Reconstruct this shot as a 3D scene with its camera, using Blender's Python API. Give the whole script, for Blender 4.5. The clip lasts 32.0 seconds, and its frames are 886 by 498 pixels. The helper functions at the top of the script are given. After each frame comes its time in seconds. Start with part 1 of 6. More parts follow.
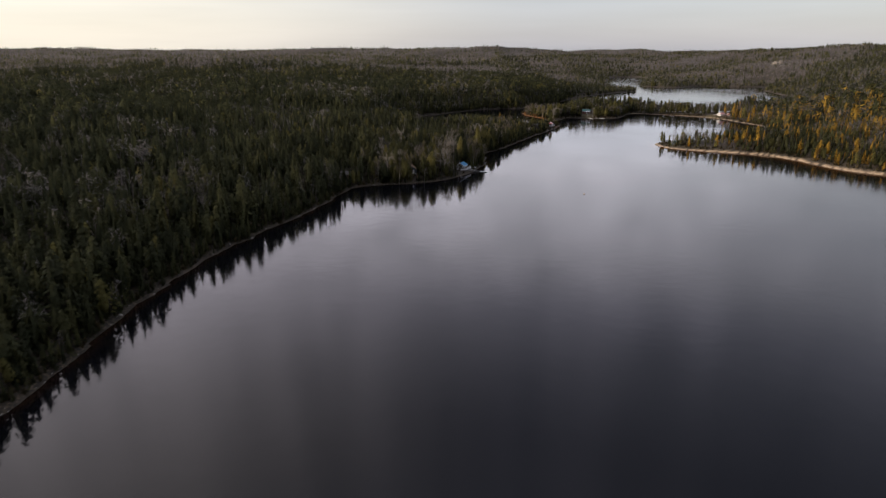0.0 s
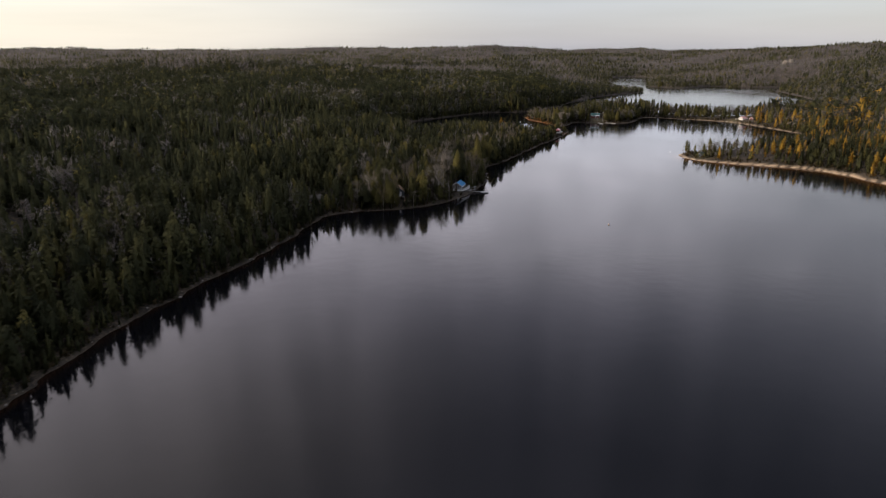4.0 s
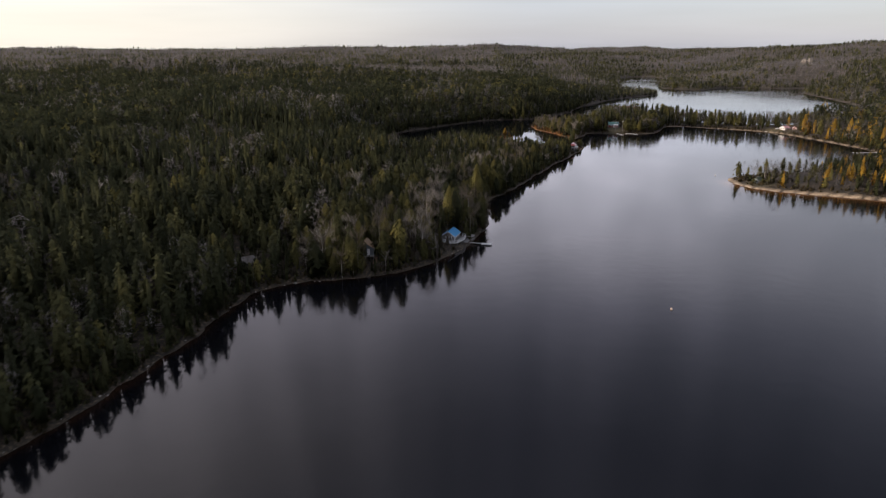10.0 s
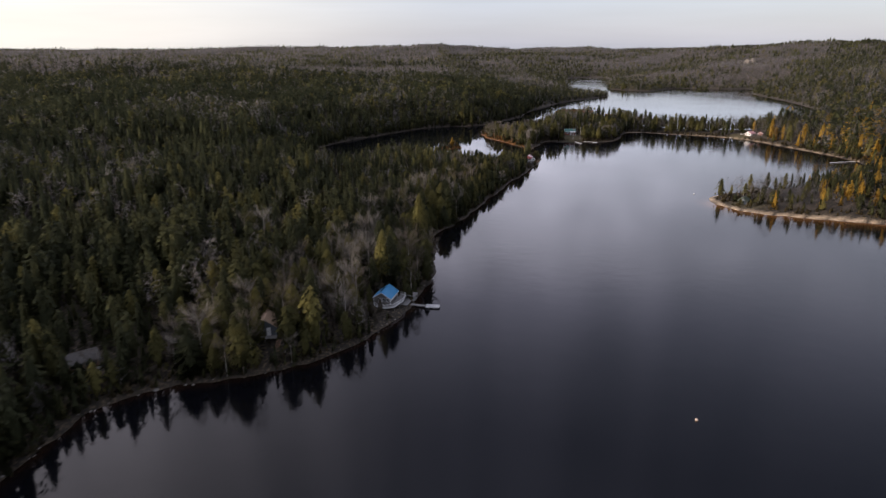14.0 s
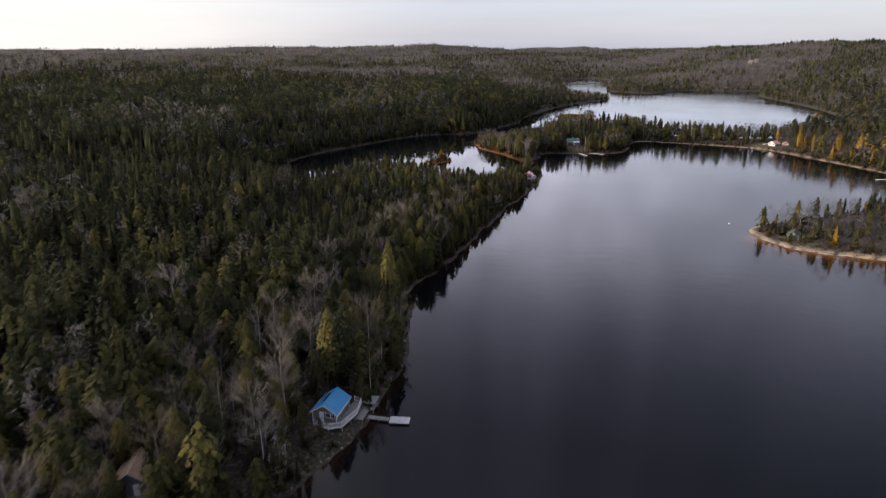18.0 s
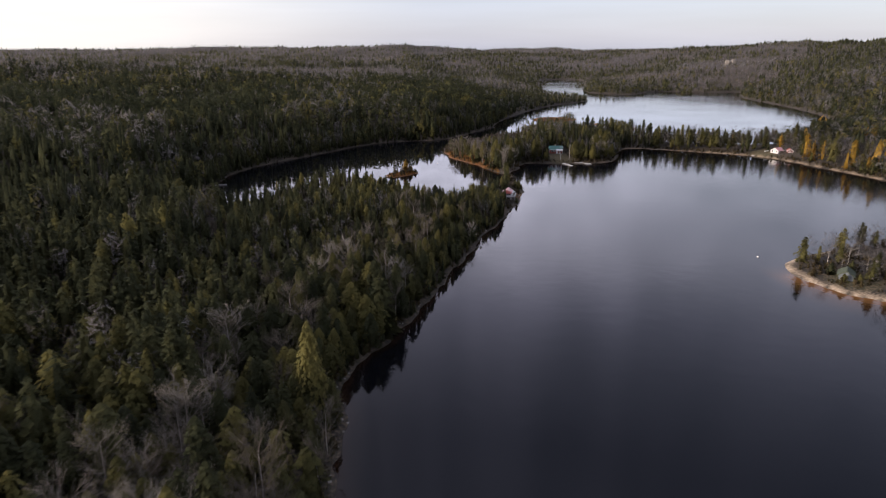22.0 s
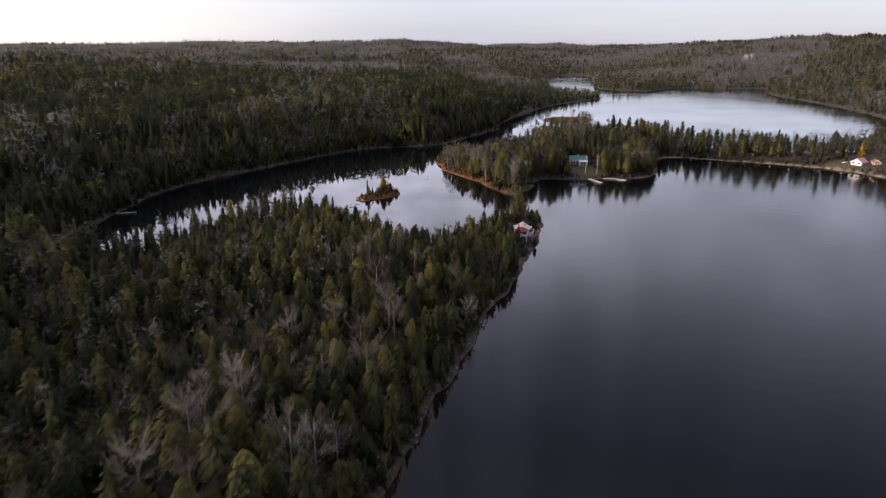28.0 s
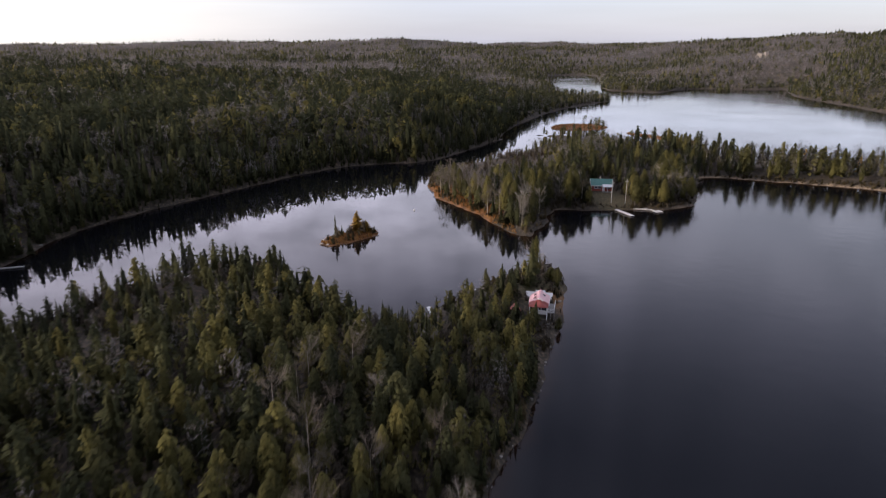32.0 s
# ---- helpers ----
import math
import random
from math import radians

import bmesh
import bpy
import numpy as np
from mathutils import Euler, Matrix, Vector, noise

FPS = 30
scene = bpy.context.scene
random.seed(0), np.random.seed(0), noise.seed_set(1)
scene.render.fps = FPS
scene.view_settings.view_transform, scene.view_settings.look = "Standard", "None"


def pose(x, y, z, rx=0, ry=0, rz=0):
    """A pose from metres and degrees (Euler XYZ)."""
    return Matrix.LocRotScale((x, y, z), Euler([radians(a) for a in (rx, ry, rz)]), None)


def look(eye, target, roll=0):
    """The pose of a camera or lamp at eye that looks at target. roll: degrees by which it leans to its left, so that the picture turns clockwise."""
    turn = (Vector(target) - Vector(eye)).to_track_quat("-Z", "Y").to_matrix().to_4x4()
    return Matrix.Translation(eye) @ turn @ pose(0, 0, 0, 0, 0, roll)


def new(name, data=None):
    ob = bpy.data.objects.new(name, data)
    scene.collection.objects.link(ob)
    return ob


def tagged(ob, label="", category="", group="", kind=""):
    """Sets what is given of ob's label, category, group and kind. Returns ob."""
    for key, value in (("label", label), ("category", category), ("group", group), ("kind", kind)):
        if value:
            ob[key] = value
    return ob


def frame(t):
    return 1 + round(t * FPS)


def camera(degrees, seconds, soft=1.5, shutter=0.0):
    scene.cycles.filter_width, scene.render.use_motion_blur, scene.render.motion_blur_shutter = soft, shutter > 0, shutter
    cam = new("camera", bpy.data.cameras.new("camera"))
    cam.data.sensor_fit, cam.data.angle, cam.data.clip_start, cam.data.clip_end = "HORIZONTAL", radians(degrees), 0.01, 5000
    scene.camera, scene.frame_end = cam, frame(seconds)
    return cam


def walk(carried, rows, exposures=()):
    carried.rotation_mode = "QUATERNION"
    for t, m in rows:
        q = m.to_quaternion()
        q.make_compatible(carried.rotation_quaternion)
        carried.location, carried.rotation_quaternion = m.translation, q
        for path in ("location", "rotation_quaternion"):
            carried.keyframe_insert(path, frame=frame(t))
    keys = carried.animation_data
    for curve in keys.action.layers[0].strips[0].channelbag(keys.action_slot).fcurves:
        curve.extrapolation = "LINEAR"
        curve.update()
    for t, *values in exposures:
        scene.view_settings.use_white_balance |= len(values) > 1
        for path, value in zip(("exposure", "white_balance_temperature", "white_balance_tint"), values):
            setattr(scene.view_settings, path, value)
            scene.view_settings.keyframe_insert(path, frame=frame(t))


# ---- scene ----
cam = camera(70.3, 32.0, soft=1.1, shutter=1.0)
PATH = [
    (0, (-6.071, -389.231, 72.376), (-6.176, -387.327, 71.774), 0.1),
    (1, (-6.576, -372.735, 72.213), (-6.676, -370.831, 71.61), 0.0),
    (2, (-6.905, -356.438, 71.979), (-7.005, -354.534, 71.375), -0.0),
    (3, (-7.06, -340.387, 71.84), (-7.16, -338.483, 71.236), -0.0),
    (5.5, (-7.038, -300.711, 71.753), (-7.139, -298.807, 71.149), -0.0),
    (6, (-6.982, -292.831, 71.758), (-7.082, -290.927, 71.154), -0.0),
    (7, (-6.894, -277.211, 71.779), (-6.995, -275.307, 71.175), -0.0),
    (8, (-6.866, -261.819, 71.781), (-6.968, -259.915, 71.176), -0.1),
    (9, (-6.823, -246.562, 71.891), (-6.923, -244.659, 71.286), -0.0),
    (10, (-6.571, -231.206, 72.041), (-6.673, -229.303, 71.434), -0.1),
    (10.5, (-6.466, -223.454, 72.055), (-6.57, -221.551, 71.446), -0.1),
    (11, (-6.351, -215.596, 72.094), (-6.454, -213.694, 71.486), -0.1),
    (11.5, (-6.174, -207.68, 72.1), (-6.283, -205.778, 71.492), -0.0),
    (12, (-5.964, -199.762, 72.137), (-6.067, -197.859, 71.53), 0.0),
    (12.5, (-5.729, -191.975, 72.136), (-5.823, -190.071, 71.53), 0.1),
    (13, (-5.402, -184.275, 72.111), (-5.413, -182.369, 71.504), -0.0),
    (13.5, (-4.908, -176.756, 72.091), (-4.885, -174.851, 71.484), -0.1),
    (14, (-4.32, -169.339, 72.024), (-4.263, -167.434, 71.417), -0.1),
    (14.5, (-3.637, -161.96, 71.913), (-3.56, -160.056, 71.306), -0.1),
    (16.5, (-0.067, -132.536, 71.674), (0.008, -130.632, 71.069), -0.1),
    (17, (0.791, -125.111, 71.712), (0.865, -123.206, 71.107), -0.1),
    (17.5, (1.586, -117.691, 71.779), (1.66, -115.787, 71.174), -0.1),
    (18, (2.326, -110.294, 71.892), (2.399, -108.39, 71.286), -0.1),
    (18.5, (3.087, -102.946, 72.038), (3.159, -101.042, 71.431), -0.1),
    (19, (3.9, -95.677, 72.174), (3.971, -93.773, 71.566), -0.1),
    (19.5, (4.626, -88.43, 72.235), (4.698, -86.525, 71.628), -0.0),
    (20, (5.457, -81.13, 72.224), (5.608, -79.23, 71.618), -0.0),
    (20.5, (6.47, -73.737, 72.035), (6.624, -71.837, 71.429), -0.0),
    (21, (7.543, -66.334, 71.457), (7.696, -64.433, 70.854), 0.0),
    (21.5, (8.651, -59.075, 70.254), (8.805, -57.174, 69.652), 0.0),
    (22, (9.679, -51.907, 68.457), (9.833, -50.006, 67.854), 0.0),
    (22.5, (10.64, -44.718, 66.34), (10.795, -42.817, 65.737), 0.0),
    (23, (11.62, -37.336, 64.293), (11.775, -35.435, 63.69), 0.0),
    (23.5, (12.63, -29.716, 62.598), (12.785, -27.816, 61.995), 0.0),
    (24, (13.677, -21.997, 61.431), (13.832, -20.096, 60.828), 0.0),
    (24.5, (14.865, -14.234, 60.839), (15.018, -12.334, 60.236), 0.1),
    (25, (15.936, -6.439, 60.787), (16.089, -4.538, 60.184), 0.1),
    (25.5, (16.833, 1.282, 61.014), (16.986, 3.183, 60.41), 0.1),
    (27.5, (20.759, 31.542, 61.834), (20.91, 33.44, 61.223), 0.1),
    (28, (21.809, 39.345, 61.873), (21.961, 41.243, 61.26), 0.1),
    (28.5, (22.904, 47.217, 61.852), (23.055, 49.115, 61.241), 0.1),
    (29, (23.957, 55.076, 61.756), (24.109, 56.973, 61.143), 0.1),
    (29.5, (25.021, 62.959, 61.72), (25.173, 64.857, 61.107), 0.0),
    (30, (26.099, 70.836, 61.713), (26.251, 72.733, 61.1), -0.0),
    (30.5, (27.157, 78.703, 61.72), (27.309, 80.601, 61.107), -0.0),
    (31, (28.233, 86.652, 61.754), (28.386, 88.549, 61.14), -0.0),
    (31.5, (29.326, 94.583, 61.737), (29.477, 96.481, 61.122), -0.1),
    (32, (30.446, 102.487, 61.711), (30.596, 104.384, 61.096), -0.1),
]
walk(cam, [(t, look(eye, target, roll)) for t, eye, target, roll in PATH], [(0.0, 0.03, 6520, 11), (6.0, 0.06, 6480, 11), (17.0, 0.22, 6090, 15), (32.0, 0.32, 6090, 16)])

# ---- sky, sun ----
GLOW_AZ, GLOW_EL = radians(-58), radians(6)
GLOW = Vector((math.sin(GLOW_AZ) * math.cos(GLOW_EL), math.cos(GLOW_AZ) * math.cos(GLOW_EL), math.sin(GLOW_EL)))


def ramp_node(N, stops):
    r = N.new("ShaderNodeValToRGB")
    e = r.color_ramp.elements
    while len(e) < len(stops):
        e.new(0.5)
    for el, (p, c) in zip(e, stops):
        el.position, el.color = p, (*c, 1)
    return r


def make_world():
    w = bpy.data.worlds.new("evening_sky")
    w.use_nodes = True
    nt = w.node_tree
    N, L = nt.nodes, nt.links
    N.clear()
    out, bg = N.new("ShaderNodeOutputWorld"), N.new("ShaderNodeBackground")
    L.new(bg.outputs[0], out.inputs[0])
    tc = N.new("ShaderNodeTexCoord")
    sep = N.new("ShaderNodeSeparateXYZ")
    L.new(tc.outputs["Generated"], sep.inputs[0])
    dot = N.new("ShaderNodeVectorMath")
    dot.operation = "DOT_PRODUCT"
    L.new(tc.outputs["Generated"], dot.inputs[0])
    dot.inputs[1].default_value = GLOW
    toward = N.new("ShaderNodeMapRange")
    toward.interpolation_type = "SMOOTHSTEP"
    toward.inputs["From Min"].default_value, toward.inputs["From Max"].default_value = 0.42, 1.0
    L.new(dot.outputs["Value"], toward.inputs["Value"])
    # by height: cool grey away from the set sun, cream to mauve towards it
    away = ramp_node(N, [(0.0, (0.425, 0.437, 0.51)), (0.072, (0.46, 0.47, 0.55)), (0.088, (0.73, 0.745, 0.87)), (0.115, (1.0, 1.0, 1.16)), (0.17, (1.30, 1.235, 1.36)), (0.30, (1.34, 1.265, 1.40)), (0.38, (0.77, 0.72, 0.86)), (0.46, (0.45, 0.425, 0.51)), (0.56, (0.285, 0.27, 0.33)), (0.74, (0.46, 0.455, 0.53)), (1.0, (0.72, 0.72, 0.80))])
    near_ = ramp_node(N, [(0.0, (0.93, 0.87, 0.76)), (0.075, (0.95, 0.885, 0.80)), (0.19, (1.7, 1.58, 1.78)), (0.32, (1.7, 1.56, 1.74)), (0.46, (1.55, 1.40, 1.46)), (0.58, (1.45, 1.30, 1.28)), (1.0, (0.75, 0.73, 0.80))])
    for r_ in (away, near_):
        L.new(sep.outputs["Z"], r_.inputs[0])
    sky = N.new("ShaderNodeMix")
    sky.data_type = "RGBA"
    L.new(toward.outputs[0], sky.inputs["Factor"])
    L.new(away.outputs[0], sky.inputs["A"])
    L.new(near_.outputs[0], sky.inputs["B"])
    # cloud: long streaks that rise from the horizon, with softer puffs among them
    noise_tex, streak = N.new("ShaderNodeTexNoise"), N.new("ShaderNodeTexNoise")
    round_ = N.new("ShaderNodeVectorMath")
    lift = N.new("ShaderNodeMath")
    lift.operation = "ADD"
    lift.inputs[1].default_value = 0.22
    L.new(sep.outputs["Z"], lift.inputs[0])
    round_.operation = "DIVIDE"
    L.new(tc.outputs["Generated"], round_.inputs[0])
    L.new(lift.outputs[0], round_.inputs[1])
    noise_tex.inputs["Scale"].default_value, noise_tex.inputs["Detail"].default_value = 6.5, 6
    L.new(round_.outputs[0], noise_tex.inputs["Vector"])
    level, ahead = N.new("ShaderNodeVectorMath"), N.new("ShaderNodeVectorMath")
    level.operation, ahead.operation = "MULTIPLY", "NORMALIZE"
    level.inputs[1].default_value = (1, 1, 0)
    L.new(tc.outputs["Generated"], level.inputs[0])
    L.new(level.outputs[0], ahead.inputs[0])
    rise = N.new("ShaderNodeVectorMath")
    rise.operation = "MULTIPLY_ADD"
    rise.inputs[1].default_value = (0, 0, 0.16)
    L.new(tc.outputs["Generated"], rise.inputs[0])
    L.new(ahead.outputs[0], rise.inputs[2])
    streak.inputs["Scale"].default_value, streak.inputs["Detail"].default_value = 9.0, 3
    L.new(rise.outputs[0], streak.inputs["Vector"])
    both_ = N.new("ShaderNodeMix")
    lean_ = N.new("ShaderNodeMapRange")
    lean_.inputs["From Min"].default_value, lean_.inputs["From Max"].default_value = 0.26, 0.42
    lean_.inputs["To Min"].default_value, lean_.inputs["To Max"].default_value = 0.22, 0.8
    L.new(sep.outputs["Z"], lean_.inputs["Value"])
    L.new(lean_.outputs[0], both_.inputs["Factor"])
    L.new(noise_tex.outputs["Fac"], both_.inputs["A"])
    L.new(streak.outputs["Fac"], both_.inputs["B"])
    cl = N.new("ShaderNodeMapRange")
    cl.inputs["From Min"].default_value, cl.inputs["From Max"].default_value = 0.32, 0.68
    cl.inputs["To Min"].default_value, cl.inputs["To Max"].default_value = 0.66, 1.30
    L.new(both_.outputs["Result"], cl.inputs["Value"])
    # the sky opposite the set sun is duller
    dusk = N.new("ShaderNodeMapRange")
    dusk.interpolation_type = "SMOOTHSTEP"
    dusk.inputs["From Min"].default_value, dusk.inputs["From Max"].default_value = -0.55, 0.35
    dusk.inputs["To Min"].default_value, dusk.inputs["To Max"].default_value = 0.7, 1.0
    L.new(sep.outputs["Y"], dusk.inputs["Value"])
    # the deck thins into an even veil at the horizon
    veil = N.new("ShaderNodeMapRange")
    veil.interpolation_type = "SMOOTHSTEP"
    veil.inputs["From Min"].default_value, veil.inputs["From Max"].default_value = 0.07, 0.19
    L.new(sep.outputs["Z"], veil.inputs["Value"])
    deck_ = N.new("ShaderNodeMix")
    # thin level bars of cloud in the veil
    bars, flat_ = N.new("ShaderNodeTexNoise"), N.new("ShaderNodeMapping")
    flat_.inputs["Scale"].default_value = (1, 1, 11)
    bars.inputs["Scale"].default_value, bars.inputs["Detail"].default_value = 2.6, 4
    L.new(tc.outputs["Generated"], flat_.inputs["Vector"])
    L.new(flat_.outputs[0], bars.inputs["Vector"])
    soft_ = N.new("ShaderNodeMapRange")
    soft_.inputs["From Min"].default_value, soft_.inputs["From Max"].default_value = 0.3, 0.7
    soft_.inputs["To Min"].default_value, soft_.inputs["To Max"].default_value = 0.94, 1.07
    L.new(bars.outputs["Fac"], soft_.inputs["Value"])
    L.new(soft_.outputs[0], deck_.inputs["A"])
    L.new(veil.outputs[0], deck_.inputs["Factor"])
    L.new(cl.outputs[0], deck_.inputs["B"])
    # thicker cloud to the east
    east = N.new("ShaderNodeMapRange")
    east.interpolation_type = "SMOOTHSTEP"
    east.inputs["From Min"].default_value, east.inputs["From Max"].default_value = 0.12, 0.55
    east.inputs["To Min"].default_value, east.inputs["To Max"].default_value = 1.0, 0.48
    L.new(sep.outputs["X"], east.inputs["Value"])
    east_ = N.new("ShaderNodeMix")
    east_.inputs["A"].default_value = 1.0
    L.new(veil.outputs[0], east_.inputs["Factor"])
    L.new(east.outputs[0], east_.inputs["B"])
    dusk_ = N.new("ShaderNodeMath")
    dusk_.operation = "MULTIPLY"
    L.new(dusk.outputs[0], dusk_.inputs[0])
    L.new(east_.outputs["Result"], dusk_.inputs[1])
    both = N.new("ShaderNodeMath")
    both.operation = "MULTIPLY"
    L.new(deck_.outputs["Result"], both.inputs[0])
    L.new(dusk_.outputs[0], both.inputs[1])
    mul = N.new("ShaderNodeVectorMath")
    mul.operation = "SCALE"
    L.new(sky.outputs["Result"], mul.inputs[0])
    L.new(both.outputs[0], mul.inputs["Scale"])
    # a little of the clear sky's own light
    nish = N.new("ShaderNodeTexSky")
    nish.sky_type = "NISHITA"
    nish.sun_disc = False
    nish.sun_elevation, nish.sun_rotation = radians(10), radians(-115)
    part_ = N.new("ShaderNodeVectorMath")
    part_.operation = "SCALE"
    part_.inputs["Scale"].default_value = 0.05
    L.new(nish.outputs[0], part_.inputs[0])
    add = N.new("ShaderNodeVectorMath")
    add.operation = "ADD"
    L.new(mul.outputs[0], add.inputs[0])
    L.new(part_.outputs[0], add.inputs[1])
    L.new(add.outputs[0], bg.inputs["Color"])
    bg.inputs["Strength"].default_value = 0.92
    scene.world = w


make_world()
sun = new("sun", bpy.data.lights.new("sun", "SUN"))
SUN_AZ, SUN_EL = radians(-115), radians(10)
sun.data.energy, sun.data.angle, sun.data.color = 4.6, radians(8), (1.0, 0.83, 0.64)
sun.matrix_world = look((0, 0, 0), -Vector((math.sin(SUN_AZ), math.cos(SUN_AZ), math.tan(SUN_EL))))


# ---- materials ----
def base_material(name):
    m = bpy.data.materials.new(name)
    m.use_nodes = True
    nt = m.node_tree
    return m, nt.nodes, nt.links, nt.nodes["Principled BSDF"]


def surface(name, c1, c2, scale=4.0, rough=0.8, bump=0.2, metal=0.0, fine=40.0, stretch=(1, 1, 1), rand=0.25):
    """Two-scale mottled surface: colours c1 to c2, fine relief, a little change from object to object."""
    m, N, L, b = base_material(name)
    tc = N.new("ShaderNodeTexCoord")
    mp = N.new("ShaderNodeMapping")
    mp.inputs["Scale"].default_value = stretch
    L.new(tc.outputs["Object"], mp.inputs["Vector"])
    n1, n2 = N.new("ShaderNodeTexNoise"), N.new("ShaderNodeTexNoise")
    n1.inputs["Scale"].default_value, n2.inputs["Scale"].default_value = scale, fine
    n1.inputs["Detail"].default_value = 4
    L.new(mp.outputs[0], n1.inputs["Vector"])
    L.new(mp.outputs[0], n2.inputs["Vector"])
    mixf = N.new("ShaderNodeMath")
    mixf.operation = "MULTIPLY_ADD"
    mixf.inputs[1].default_value = 0.35
    L.new(n2.outputs["Fac"], mixf.inputs[0])
    L.new(n1.outputs["Fac"], mixf.inputs[2])
    oi = N.new("ShaderNodeObjectInfo")
    ma = N.new("ShaderNodeMath")
    ma.operation = "MULTIPLY_ADD"
    ma.inputs[1].default_value = rand
    L.new(oi.outputs["Random"], ma.inputs[0])
    L.new(mixf.outputs[0], ma.inputs[2])
    r = ramp_node(N, [(0.35, c1), (0.95, c2)])
    L.new(ma.outputs[0], r.inputs[0])
    L.new(r.outputs[0], b.inputs["Base Color"])
    b.inputs["Roughness"].default_value, b.inputs["Metallic"].default_value = rough, metal
    bp = N.new("ShaderNodeBump")
    bp.inputs["Strength"].default_value = bump
    bp.inputs["Distance"].default_value = 0.02
    L.new(n2.outputs["Fac"], bp.inputs["Height"])
    L.new(bp.outputs[0], b.inputs["Normal"])
    return m


def foliage(name, dark, mid, light, rough=0.8, leaf=0.42, hole=0.43, grain=4.5):
    """Leaves or needles: each tree has its own tint, each frond a little of its own."""
    m, N, L, b = base_material(name)
    at = N.new("ShaderNodeAttribute")
    at.attribute_name = "tint"
    oi, geo = N.new("ShaderNodeObjectInfo"), N.new("ShaderNodeNewGeometry")
    a1 = N.new("ShaderNodeMath")
    L.new(at.outputs["Fac"], a1.inputs[0])
    L.new(oi.outputs["Random"], a1.inputs[1])
    fr = N.new("ShaderNodeMath")
    fr.operation = "FRACT"
    L.new(a1.outputs[0], fr.inputs[0])
    a2 = N.new("ShaderNodeMath")
    a2.operation = "MULTIPLY_ADD"
    a2.inputs[1].default_value = 0.16
    L.new(geo.outputs["Random Per Island"], a2.inputs[0])
    sc = N.new("ShaderNodeMath")
    sc.operation = "MULTIPLY"
    sc.inputs[1].default_value = 0.84
    L.new(fr.outputs[0], sc.inputs[0])
    L.new(sc.outputs[0], a2.inputs[2])
    r = ramp_node(N, [(0.0, dark), (0.55, mid), (1.0, light)])
    L.new(a2.outputs[0], r.inputs[0])
    L.new(r.outputs[0], b.inputs["Base Color"])
    b.inputs["Roughness"].default_value = rough
    b.inputs["Specular IOR Level"].default_value = 0.04
    thin = N.new("ShaderNodeBsdfTranslucent")
    L.new(r.outputs[0], thin.inputs["Color"])
    mx = N.new("ShaderNodeMixShader")
    mx.inputs[0].default_value = leaf
    L.new(b.outputs[0], mx.inputs[1])
    L.new(thin.outputs[0], mx.inputs[2])
    # gaps between the sprays of needles and leaves
    geo2, nz = N.new("ShaderNodeNewGeometry"), N.new("ShaderNodeTexNoise")
    nz.inputs["Scale"].default_value, nz.inputs["Detail"].default_value = grain, 3
    nz.inputs["Roughness"].default_value = 0.7
    L.new(geo2.outputs["Position"], nz.inputs["Vector"])
    gap = N.new("ShaderNodeMapRange")
    gap.inputs["From Min"].default_value, gap.inputs["From Max"].default_value = hole - 0.03, hole + 0.03
    L.new(nz.outputs["Fac"], gap.inputs["Value"])
    clear, mx2 = N.new("ShaderNodeBsdfTransparent"), N.new("ShaderNodeMixShader")
    L.new(gap.outputs[0], mx2.inputs[0])
    L.new(clear.outputs[0], mx2.inputs[1])
    L.new(mx.outputs[0], mx2.inputs[2])
    L.new(mx2.outputs[0], N["Material Output"].inputs["Surface"])
    return m


M = {
    "spruce": foliage("spruce_needles", (0.038, 0.043, 0.025), (0.066, 0.070, 0.034), (0.112, 0.110, 0.048)),
    "olive": foliage("cedar_foliage", (0.062, 0.062, 0.029), (0.114, 0.107, 0.038), (0.195, 0.172, 0.060)),
    "bare": foliage("grey_twigs", (0.105, 0.088, 0.070), (0.19, 0.168, 0.142), (0.34, 0.31, 0.27), 0.9, hole=0.2),
    "twigs": foliage("grey_twig_haze", (0.12, 0.108, 0.101), (0.205, 0.188, 0.178), (0.31, 0.288, 0.272), 0.9, hole=0.54, grain=7.0),
    "larch": foliage("golden_needles", (0.15, 0.098, 0.026), (0.30, 0.185, 0.036), (0.50, 0.315, 0.055)),
    "bark": surface("bark", (0.05, 0.042, 0.035), (0.16, 0.14, 0.12), 6, 0.95, 0.5, fine=30, stretch=(1, 1, 0.3)),
}


